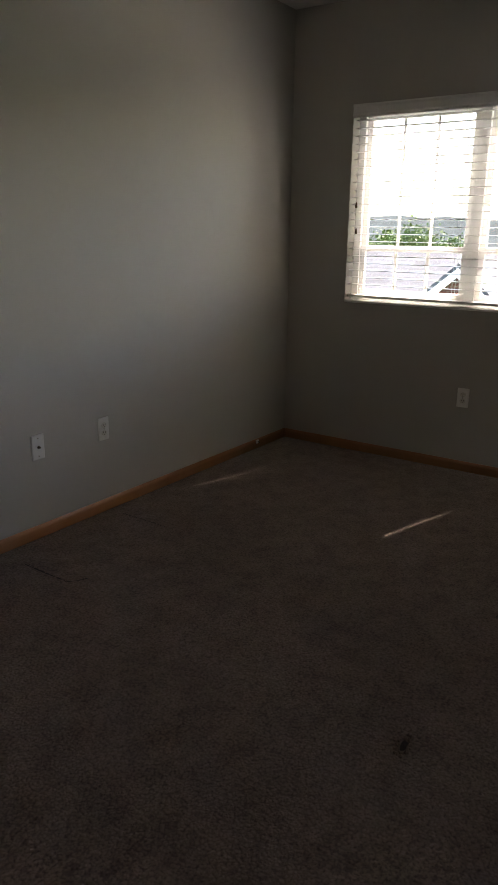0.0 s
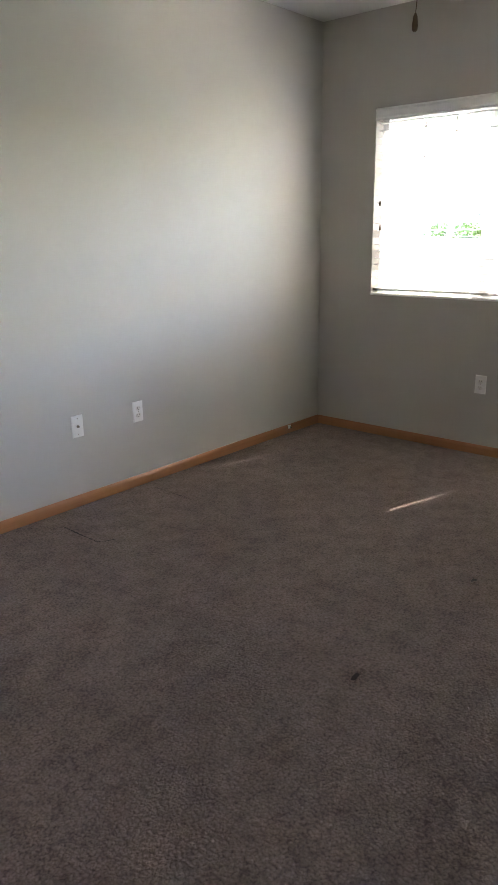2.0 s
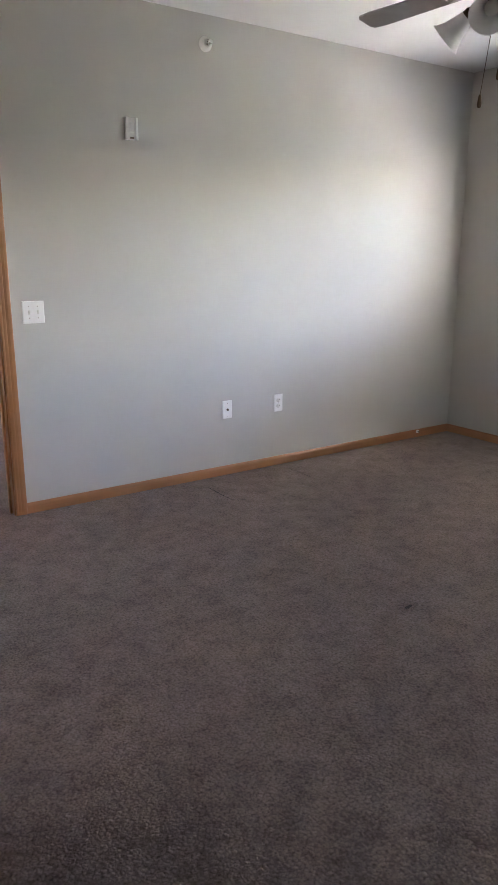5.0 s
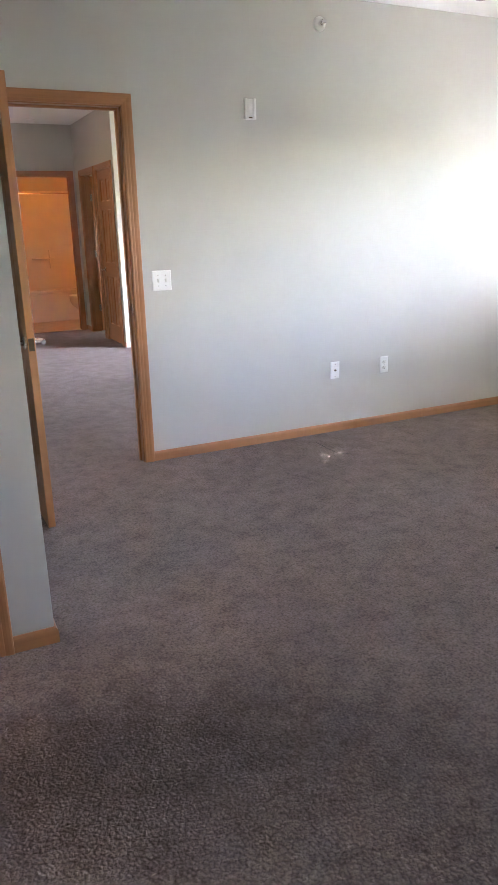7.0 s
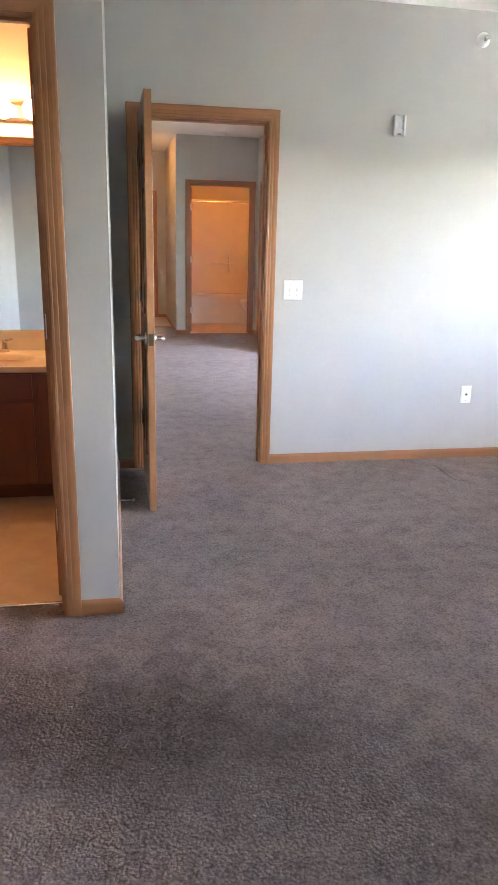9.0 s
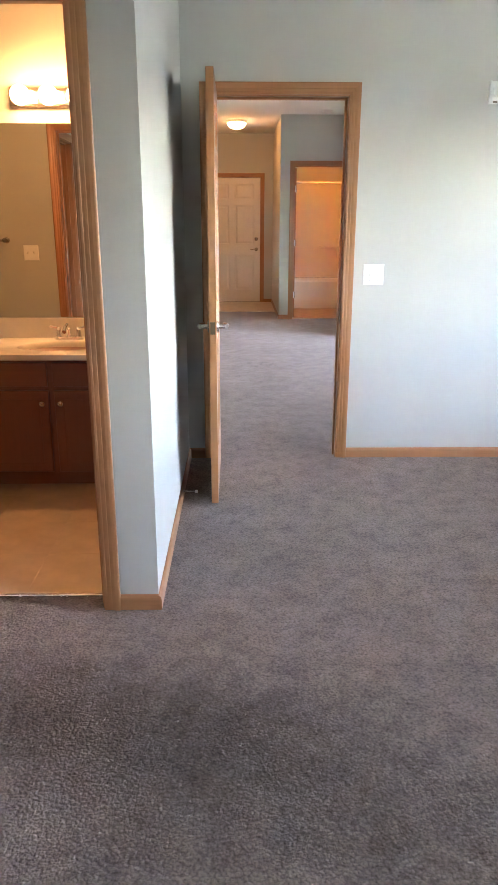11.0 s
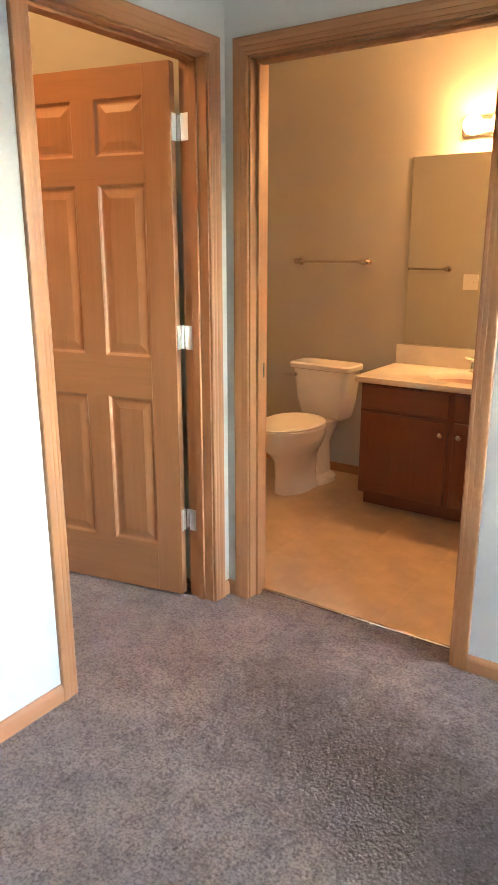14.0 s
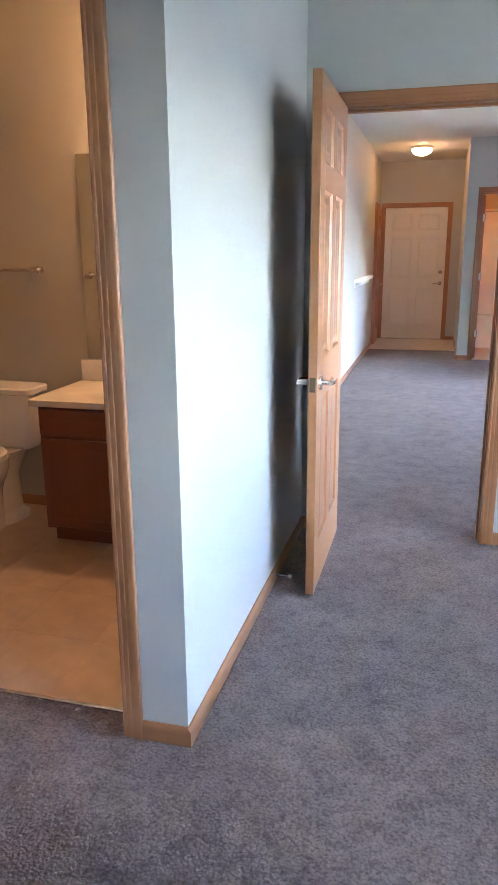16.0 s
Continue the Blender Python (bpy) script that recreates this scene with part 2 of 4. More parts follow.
def add_lathe(bm, prof, n=24, m=None, sx=1.0, sy=1.0):
    rings = []
    for r, z in prof:
        ring = []
        for i in range(n):
            a = 2 * math.pi * i / n
            co = Vector((r * math.cos(a) * sx, r * math.sin(a) * sy, z))
            ring.append(bm.verts.new(m @ co if m is not None else co))
        rings.append(ring)
    for a, b in zip(rings, rings[1:]):
        for i in range(n):
            bm.faces.new((a[i], a[(i + 1) % n], b[(i + 1) % n], b[i]))
    bm.faces.new(rings[0][::-1])
    bm.faces.new(rings[-1])
    return bm


def lathe(prof, n=24, m=None, sx=1.0, sy=1.0):
    return add_lathe(bmesh.new(), prof, n, m, sx, sy)


def rod(p, q, r, n=12, bm=None):
    bm = bm or bmesh.new()
    p, q = Vector(p), Vector(q)
    d = q - p
    m = Matrix.Translation(p) @ d.to_track_quat("Z", "Y").to_matrix().to_4x4()
    return add_lathe(bm, [(r, 0), (r, d.length)], n, m)


def loft(rings, caps=True):
    bm = bmesh.new()
    vs = [[bm.verts.new(c) for c in ring] for ring in rings]
    n = len(vs[0])
    for a, b in zip(vs, vs[1:]):
        for i in range(n):
            bm.faces.new((a[i], a[(i + 1) % n], b[(i + 1) % n], b[i]))
    if caps:
        bm.faces.new(vs[0][::-1])
        bm.faces.new(vs[-1])
    return bm


# ---- walls, floors, ceilings ----
def wall(name, x0, x1, y0, y1, z0, z1, axis="x", holes=(), mat=None):
    """A wall along one axis, pierced by holes (from, to, bottom, top) along that axis."""
    bm = bmesh.new()
    lo, hi = (x0, x1) if axis == "x" else (y0, y1)

    def piece(a, b, c, d):
        if b - a > 1e-4 and d - c > 1e-4:
            if axis == "x":
                add_box(bm, a, b, y0, y1, c, d)
            else:
                add_box(bm, x0, x1, a, b, c, d)

    at = lo
    for a, b, c, d in sorted(holes):
        piece(at, a, z0, z1)
        piece(a, b, z0, c)
        piece(a, b, d, z1)
        at = b
    piece(at, hi, z0, z1)
    ob = part(name, bm, mat or WALL)
    return tagged(ob, kind="structure", category="wall")


H, HH = 2.68, 2.77
DA = (0.164, 0.896, 2.03)      # bedroom door, clear x and height
DB = (-1.052, -0.208, 2.03)    # bathroom door
DC = (-2.628, -1.891, 2.03)    # closet door, along y
FW = 8.6                       # entry wall
HB = (1.100, 1.985, 2.115)      # guest bathroom door
HBY = 6.40
FD = (-0.280, 0.690, 2.08)     # entry door
J = 0.018
BY = -0.030                     # bathroom back wall
CX = 0.90                      # corner where the entry passage begins
WIN = (-2.72, -0.424, 0.966, 2.123)
LIV = (1.50, 3.80, 0.30, 2.10)          # living room window
WIN_S = (-4.45, -3.45, 0.966, 2.123)    # second bedroom window, further south
HX = -0.360                    # left wall of the hall
RX = 2.08                      # right wall of the hall
tagged(wall("wall_north", -0.115, 4.43, 0.0, 0.115, 0, HH, "x", [(DA[0] - J, DA[1] + J, 0, DA[2] + J)]), "greige painted wall with a door opening")
tagged(wall("wall_bath_east", -0.115, 0.0, -1.782, 0.0, 0, H, "y"), "greige painted partition with a square outer corner")
tagged(wall("wall_bath_south", -2.60, -0.115, -1.782, -1.667, 0, H, "x", [(DB[0] - J, DB[1] + J, 0, DB[2] + J)]), "greige painted wall with the bathroom opening")
tagged(wall("wall_bath_north", -2.60, -0.115, BY, 0.115, 0, HH, "x"), "painted bathroom back wall")
tagged(wall("wall_bath_west", -2.715, -2.60, -3.40, 0.115, 0, H, "y"), "painted wall closing bathroom and closet")
tagged(wall("wall_closet", -1.275, -1.16, -5.0, -1.782, 0, H, "y", [(DC[0] - J, DC[1] + J, 0, DC[2] + J)]), "greige painted wall with the closet opening")
tagged(wall("wall_closet_south", -2.60, -1.275, -3.40, -3.285, 0, H, "x"), "painted closet wall")
tagged(wall("wall_south", -1.275, 4.43, -5.115, -5.0, 0, H, "x"), "greige painted wall")
tagged(wall("wall_east", 4.43, 4.58, -5.115, 4.545, 0, HH, "y",
            [WIN, WIN_S, LIV]), "greige painted outer wall with windows")
tagged(wall("wall_hall_west", HX - 0.115, HX, 0.115, FW, 0, HH, "y"), "painted hall wall")
tagged(wall("wall_entry", HX - 0.115, CX + 0.115, FW, FW + 0.115, 0, HH, "x", [(FD[0] - J, FD[1] + J, 0, FD[2] + J)]), "painted entry wall")
tagged(wall("wall_hall_return", CX, CX + 0.115, HBY, FW, 0, HH, "y"), "painted hall partition")
tagged(wall("wall_guest_bath", CX + 0.115, RX, HBY, HBY + 0.115, 0, HH, "x", [(HB[0] - J, HB[1] + J, 0, HB[2] + J)]), "painted wall with guest bathroom opening")
D2, D3 = (4.585, 5.235, 2.10), (5.42, 6.09, 2.10)
tagged(wall("wall_hall_east", RX, RX + 0.115, 4.43, HBY + 0.115, 0, HH, "y",
            [(D2[0] - J, D2[1] + J, 0, D2[2] + J), (D3[0] - J, D3[1] + J, 0, D3[2] + J)]), "painted hall wall with two doorways")
tagged(wall("wall_living_north", RX + 0.115, 4.43, 4.43, 4.545, 0, HH, "x"), "painted living room wall")
tagged(wall("wall_room_east", 3.6, 3.7, 4.545, 8.415, 0, HH, "y", [(5.35, 5.95, 1.15, 1.75)]), "painted wall behind the doorways")
tagged(wall("wall_guest_bath_north", CX + 0.115, 3.7, 8.415, 8.53, 0, HH, "x"), "painted guest bathroom wall")
tagged(wall("wall_guest_bath_east", 2.75, 2.865, HBY + 0.115, 8.415, 0, HH, "y"), "painted guest bathroom wall")


def slab(name, x0, x1, y0, y1, z0, z1, mat, label):
    return tagged(part(name, box(x0, x1, y0, y1, z0, z1), mat), label, name.split("_")[0], kind="structure")


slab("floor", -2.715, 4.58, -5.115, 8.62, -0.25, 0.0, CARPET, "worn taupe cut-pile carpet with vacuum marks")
slab("ceiling", -2.715, 4.58, -5.115, 0.0, H, H + 0.05 + 0.2, CEIL, "white textured bedroom ceiling")
slab("ceiling_hall", -0.46, 4.58, 0.115, 8.62, HH, HH + 0.2, CEIL, "white textured hall ceiling")
slab("floor_bath", -2.60, -0.115, -1.680, BY, 0.0, 0.004, GROUT, "tan vinyl tile floor")
slab("floor_bath_guest", CX + 0.115, 2.75, HBY + 0.03, 8.415, 0.0, 0.006, VINYL, "tan vinyl floor")
slab("floor_entry", HX, CX, 7.25, FW, 0.0, 0.008, VINYL, "pale vinyl floor at the entry door")


# ---- trim ----
CASING = [(0, 0), (0, 0.009), (0.004, 0.0106), (0.010, 0.0108), (0.013, 0.0096), (0.020, 0.0112), (0.027, 0.0120), (0.030, 0.0110),
          (0.034, 0.0124), (0.042, 0.0146), (0.053, 0.0152), (0.058, 0.0142), (0.060, 0.0115), (0.060, 0)]


def casing(parent, w, h, m, oaks):
    """Mitred trim round an opening w x h; local x along the wall, the face looks to -y."""
    r = 0.006
    left = loft([[(-r - u, -d, 0) for u, d in CASING], [(-r - u, -d, h + r + u) for u, d in CASING]])
    right = loft([[(w + r + u, -d, 0) for u, d in CASING], [(w + r + u, -d, h + r + u) for u, d in CASING]])
    head = loft([[(-r - u, -d, h + r + u) for u, d in CASING], [(w + r + u, -d, h + r + u) for u, d in CASING]])
    for nm, bm, mt in (("casing_leg", left, oaks[0]), ("casing_leg", right, oaks[0]), ("casing_head", head, oaks[1])):
        part(nm, bm, mt, parent, m=m)


def frame_of(name, label, w, h, m, depth, oaks=None, both=True, stop_at=0.045):
    """Jambs, stops and trim in an opening; local x 0..w, wall from y=0 (face) to y=depth."""
    oaks = oaks or (OAK_Z, OAK_X)
    f = thing(name, label, "door frame", m, kind="structure")
    part("jamb", box(-J, 0, 0.001, depth - 0.001, 0, h, 0.001, 1), oaks[0], f)
    part("jamb", box(w, w + J, 0.001, depth - 0.001, 0, h, 0.001, 1), oaks[0], f)
    part("head_jamb", box(-J, w + J, 0.001, depth - 0.001, h, h + J, 0.001, 1), oaks[1], f)
    s0, s1 = stop_at, stop_at + 0.032
    part("stop", box(0, 0.011, s0, s1, 0, h - 0.011, 0.002), oaks[0], f)
    part("stop", box(w - 0.011, w, s0, s1, 0, h - 0.011, 0.002), oaks[0], f)
    part("stop", box(0, w, s0, s1, h - 0.011, h, 0.002), oaks[1], f)
    casing(f, w, h, None, oaks)
    if both:
        casing(f, w, h, pose(w, depth, 0, 0, 0, 180), oaks)
    return f


def baseboard(p, q, out):
    """A run of oak baseboard from p to q on the floor, proud towards out."""
    (x0, y0), (x1, y1) = p, q
    prof = [(0, 0), (0.0125, 0), (0.0125, 0.042), (0.0105, 0.050), (0.007, 0.056), (0.004, 0.060), (0, 0.060)]
    rings = [[(x + out[0] * d, y + out[1] * d, z + 0.001) for d, z in prof] for x, y in ((x0, y0), (x1, y1))]
    ob = part("baseboard", loft(rings), OAK_X if abs(x1 - x0) > abs(y1 - y0) else OAK_Y)
    return tagged(ob, "honey oak baseboard along the wall", "baseboard", kind="structure")


CW = 0.066
baseboard((DA[1] + CW, 0), (4.43, 0), (0, -1))
baseboard((4.43, -0.0125), (4.43, -5.0), (-1, 0))
baseboard((0, -1.7945), (0, -0.0), (1, 0))
baseboard((0.0, 0), (DA[0] - CW, 0), (0, -1))
baseboard((DB[1] + CW, -1.782), (0, -1.782), (0, -1))
baseboard((-1.16, -1.782), (DB[0] - CW, -1.782), (0, -1))
baseboard((-1.16, -5.0), (-1.16, DC[0] - CW), (1, 0))
baseboard((-1.16, DC[1] + CW), (-1.16, -1.795), (1, 0))
baseboard((-1.16, -5.0), (4.43, -5.0), (0, 1))
baseboard((-2.60, BY), (-1.17, BY), (0, -1))
baseboard((HX, 0.115), (HX, 7.62), (1, 0))
baseboard((HX, FW), (FD[0] - CW, FW), (0, -1))
baseboard((FD[1] + CW, FW), (CX, FW), (0, -1))
baseboard((CX, FW), (CX, HBY), (-1, 0))
baseboard((CX - 0.0125, HBY), (HB[0] - CW, HBY), (0, -1))
baseboard((HB[1] + CW, HBY), (RX, HBY), (0, -1))
baseboard((RX, HBY), (RX, D3[1] + CW), (-1, 0))
baseboard((RX, D3[0] - CW), (RX, D2[1] + CW), (-1, 0))
baseboard((RX, D2[0] - CW), (RX, 4.43), (-1, 0))


# ---- doors ----
def lever(parent, x, side, m_lever=NICKEL):
    """Lever handle on one face of a leaf; side -1 or +1 along y."""
    y = side * 0.0175
    z = 0.895
    bm = lathe([(0.031, 0), (0.031, 0.004), (0.027, 0.009), (0.012, 0.011), (0.011, 0.045)], 24,
               Matrix.Translation((x, y, z)) @ (Matrix.Rotation(radians(90 if side < 0 else -90), 4, "X")))
    rose = part("handle", bm, m_lever, parent, "brushed nickel lever handle", True)
    d = -0.105
    sec = [(0.009, 0), (0.0065, 0.006), (0, 0.0085), (-0.0065, 0.006), (-0.009, 0), (-0.0065, -0.006), (0, -0.0085), (0.0065, -0.006)]
    rings = []
    for k in range(7):
        s = k / 6
        yy = y + side * (0.047 + 0.008 * math.sin(s * math.pi)) - side * 0.014 * s * s
        sc = 1.15 - 0.35 * s
        rings.append([(x + 0.012 + d * s - 0.012 * s, yy + b * sc, z + a * sc) for a, b in sec])
    part("lever", loft(rings), m_lever, rose, "", True)


def leaf(name, label, w, h, m, mat_z, mat_x, levers=True, hinges=True, lever_mat=NICKEL):
    """A six-panel door leaf; hinge edge at x=0, it reaches to x=w; thickness along y."""
    d = thing(name, label, "door", m, kind="structure")
    t = 0.0175
    st, ms = 0.112, 0.10
    rails = [(0, 0.208), (0.82, 0.985), (1.620, 1.718), (h - 0.102, h)]
    part("stile", box(0, st, -t, t, 0, h, 0.0015, 1), mat_z, d)
    part("stile", box(w - st, w, -t, t, 0, h, 0.0015, 1), mat_z, d)
    for a, b in rails:
        part("rail", box(st, w - st, -t, t, a, b), mat_x, d)
    for (_, a), (b, _) in zip(rails, rails[1:]):
        part("mullion", box(w / 2 - ms / 2, w / 2 + ms / 2, -t, t, a, b), mat_z, d)
        for x0, x1 in ((st, w / 2 - ms / 2), (w / 2 + ms / 2, w - st)):
            def ring(i, y):
                return [(x0 + i, y, a + i), (x1 - i, y, a + i), (x1 - i, y, b - i), (x0 + i, y, b - i)]
            face = [(0.048, 0.0142), (0.024, 0.0084), (0.017, 0.0074), (0.010, 0.0082), (0.004, 0.0138), (0, 0.0168)]
            rings = [ring(u, -y) for u, y in face] + [ring(u, y) for u, y in face[::-1]]
            part("panel", loft(rings), mat_z, d)
    if levers:
        for s in (-1, 1):
            lever(d, w - 0.065, s, lever_mat)
        part("latch", box(w, w + 0.002, -0.012, 0.012, 0.866, 0.924), BRONZE, d)
    if hinges:
        for z in (0.28, 1.02, 1.76):
            hg = part("hinge", rod((-0.004, -t - 0.004, z), (-0.004, -t - 0.004, z + 0.09), 0.006, 10), NICKEL, d, "", True)
            part("hinge_plate", box(-0.0035, -0.0005, -t, t - 0.006, z, z + 0.09), SATIN, hg)
            part("hinge_plate", box(-0.034, -0.006, -t - 0.0025, -t - 0.0005, z, z + 0.09, 0.001, 1), NICKEL, hg)
    return d


frame_of("door_frame_1", "honey oak door frame with fluted casing", DA[1] - DA[0], DA[2], pose(DA[0], 0, 0), 0.115)
frame_of("door_frame_2", "honey oak bathroom door frame with fluted casing", DB[1] - DB[0], DB[2], pose(DB[0], -1.782, 0), 0.115, stop_at=0.040)
frame_of("door_frame_3", "honey oak closet door frame with fluted casing", DC[1] - DC[0], DC[2], pose(-1.16, DC[0], 0, 0, 0, 90), 0.115, (OAK_Z, OAK_X), stop_at=0.040)
frame_of("door_frame_4", "oak entry door frame", FD[1] - FD[0], FD[2], pose(FD[0], FW, 0), 0.115, both=False, stop_at=0.07)
frame_of("door_frame_5", "oak guest bathroom door frame", HB[1] - HB[0], HB[2], pose(HB[0], HBY, 0), 0.115)
frame_of("door_frame_6", "oak door frame in the hall", D2[1] - D2[0], D2[2], pose(RX, D2[1], 0, 0, 0, -90), 0.115)
frame_of("door_frame_7", "oak door frame in the hall", D3[1] - D3[0], D3[2], pose(RX, D3[1], 0, 0, 0, -90), 0.115)

SATIN = metal("satin_hinge", (0.80, 0.79, 0.77), 0.34)
for z in (0.292, 1.032, 1.772):
    f3 = bpy.data.objects["door_frame_3"]
    part("jamb_hinge", box(DC[1] - DC[0] - 0.003, DC[1] - DC[0] + 0.0005, 0.082, 0.1135, z, z + 0.09, 0.0008, 1), SATIN, f3, "satin nickel hinge leaf")
    f1 = bpy.data.objects["door_frame_1"]
    part("jamb_hinge", box(-0.0005, 0.003, 0.003, 0.034, z, z + 0.09, 0.0008, 1), SATIN, f1, "satin nickel hinge leaf")
# bedroom door, open against the partition; hinge at the left jamb
leaf("door_1", "open honey oak six-panel door with lever handle", 0.745, 2.015, pose(DA[0] + 0.012, -0.03, 0.012, 0, 0, -89.6), OAK_Z, OAK_X)
# bathroom door, open into the bathroom, hinge at its right jamb
leaf("door_2", "open honey oak six-panel bathroom door", 0.838, 2.015, pose(DB[1] - 0.012, -1.645, 0.012, 0, 0, 88), OAK_Z, OAK_X)
# closet door, ajar into the closet, hinge beside the bathroom wall
leaf("door_3", "honey oak six-panel closet door standing ajar", 0.730, 2.015, pose(-1.293, DC[1] - 0.022, 0.012, 0, 0, 180 + 12), OAK_Z, OAK_X)
leaf("door_4", "closed white six-panel entry door", 0.964, 2.065, pose(FD[0] + 0.003, FW + 0.048, 0.012), DOOR_WHITE, DOOR_WHITE, lever_mat=NICKEL)
leaf("door_5", "closed oak six-panel hall door", 0.642, 2.08, pose(RX + 0.024, D2[0] + 0.004, 0.012, 0, 0, 90), OAK_Z, OAK_X)
leaf("door_6", "oak hall door standing open", 0.655, 2.08, pose(RX + 0.12, D3[1] - 0.02, 0.012, 0, 0, 20), OAK_Z, OAK_X)
leaf("door_7", "oak guest bathroom door opened inward", 0.87, 2.08, pose(HB[0] + 0.02, HBY + 0.135, 0.012, 0, 0, 95), OAK_Z, OAK_X)


# ---- window, blind and the view outside ----
EX = 4.43
wy0, wy1, wz0, wz1 = WIN
VINYLW = speckled("window_vinyl", (0.88, 0.88, 0.86), 0.35, 40, 0.97, 0.0)
win = thing("window_1", "white vinyl triple window with grilles in a drywall recess", "window", pose(0, 0, 0), kind="structure")
fx0, fx1 = EX + 0.085, EX + 0.145
fr = part("window_frame", box(fx0, fx1, wy0, wy1, wz0, wz0 + 0.045, 0.003), VINYLW, win)
for b in (box(fx0, fx1, wy0, wy1, wz1 - 0.045, wz1, 0.003), box(fx0, fx1, wy0, wy0 + 0.045, wz0 + 0.045, wz1 - 0.045, 0.003),
          box(fx0, fx1, wy1 - 0.045, wy1, wz0 + 0.045, wz1 - 0.045, 0.003),
          box(fx0, fx1, -1.992, -1.928, wz0 + 0.045, wz1 - 0.045, 0.003), box(fx0, fx1, -1.222, -1.158, wz0 + 0.045, wz1 - 0.045, 0.003)):
    part("window_frame", b, VINYLW, win)
for a, b in ((wy0 + 0.045, -1.992), (-1.928, -1.222), (-1.158, wy1 - 0.045)):
    zl, zh, zm = wz0 + 0.045, wz1 - 0.045, 1.30
    for lo, hi, dx in ((zl, zm + 0.018, 0.0), (zm - 0.018, zh, 0.016)):
        x0, x1 = fx0 + 0.008 + dx, fx0 + 0.034 + dx
        sash = part("sash", box(x0, x1, a, b, lo, lo + 0.036, 0.002), VINYLW, win)
        part("sash_rail", box(x0, x1, a, b, hi - 0.036, hi, 0.002), VINYLW, sash)
        part("sash_stile", box(x0, x1, a, a + 0.034, lo + 0.036, hi - 0.036, 0.002), VINYLW, sash)
        part("sash_stile", box(x0, x1, b - 0.034, b, lo + 0.036, hi - 0.036, 0.002), VINYLW, sash)
        pane = part("pane", box(x0 + 0.012, x0 + 0.015, a + 0.034, b - 0.034, lo + 0.036, hi - 0.036), GLASS, sash)
        pane.visible_shadow = False
        for k in (1, 2):
            y = a + 0.034 + (b - a - 0.068) * k / 3
            part("muntin", box(x0 + 0.004, x0 + 0.011, y - 0.009, y + 0.009, lo + 0.036, hi - 0.036, 0.001, 1), VINYLW, sash)
part("window_sill", box(EX - 0.012, fx0 - 0.001, wy0 + 0.001, wy1 - 0.001, wz0 + 0.001, wz0 + 0.014, 0.003), VINYLW, win, "white window sill")

blind = thing("window_blind", "white slat blind lowered with open slats in the window recess", "blind", pose(0, 0, 0))
part("valance", loft([[(EX - 0.012, y, 2.047), (EX - 0.004, y, 2.047), (EX - 0.004, y, 2.121), (EX - 0.010, y, 2.121), (EX - 0.016, y, 2.112), (EX - 0.011, y, 2.100),
                       (EX - 0.011, y, 2.068), (EX - 0.016, y, 2.058)] for y in (wy0 + 0.002, wy1 - 0.002)]), VALANCE, blind, "moulded white valance")
part("headrail", box(EX + 0.003, EX + 0.062, wy0 + 0.004, wy1 - 0.004, 2.06, 2.118, 0.002), VALANCE, blind)
SLATS = (-0.507, -1.677)
SX, pitch, ztop, zbot = EX + 0.036, 0.0435, 2.035, 1.035
count = int((ztop - zbot) / pitch)


def slat_mesh():
    """A curved slat, pierced where the cords run."""
    bm = bmesh.new()
    ya, yb = wy0 + 0.008, wy1 - 0.008
    hx, hy = 0.0045, 0.0085
    xs = [-0.024, -hx, hx, 0.024]
    ys = [ya]
    for c in sorted(SLATS):
        ys += [c - hy, c + hy]
    ys.append(yb)
    for i in range(len(ys) - 1):
        for k in range(3):
            if i % 2 == 1 and k == 1:
                continue
            add_box(bm, xs[k], xs[k + 1], ys[i], ys[i + 1], -0.0014, 0.0014)
    for v in bm.verts:
        v.co.z += 0.0022 * (1 - (v.co.x / 0.024) ** 2)
    me = bpy.data.meshes.new("slat")
    bm.to_mesh(me)
    bm.free()
    me.materials.append(BLIND)
    return me


slat_data = slat_mesh()
for i in range(count + 1):
    sl = new("slat", slat_data)
    sl.parent = blind
    sl.matrix_basis = pose(SX, 0, ztop - i * pitch, 0, random.uniform(-1, 1), 0)
part("bottom_rail", box(SX - 0.025, SX + 0.025, wy0 + 0.008, wy1 - 0.008, 0.998, 1.014, 0.003), VALANCE, blind)
for c in (SLATS[0], (SLATS[0] + SLATS[1]) / 2, SLATS[1]):
    for dx in (-0.027, 0.027):
        part("ladder_cord", rod((SX + dx, c - 0.02, 1.01), (SX + dx, c - 0.02, 2.06), 0.0009, 6), VALANCE, blind)
for z, y in ((1.537, -0.475), (1.384, -0.482)):
    cord = part("pull_cord", rod((EX - 0.006, y, z + 0.03), (EX - 0.004, y, 2.05), 0.0009, 6), VALANCE, blind)
    part("tassel", lathe([(0.002, 0.034), (0.005, 0.028), (0.008, 0.006), (0.007, 0)], 12, Matrix.Translation((EX - 0.006, y, z))), BRONZE, cord, "dark tassel", True)

# second window of the bedroom, with the same blind
w4 = thing("window_4", "white vinyl double window in a drywall recess", "window", pose(0, 0, 0), kind="structure")
ay, by = WIN_S[:2]
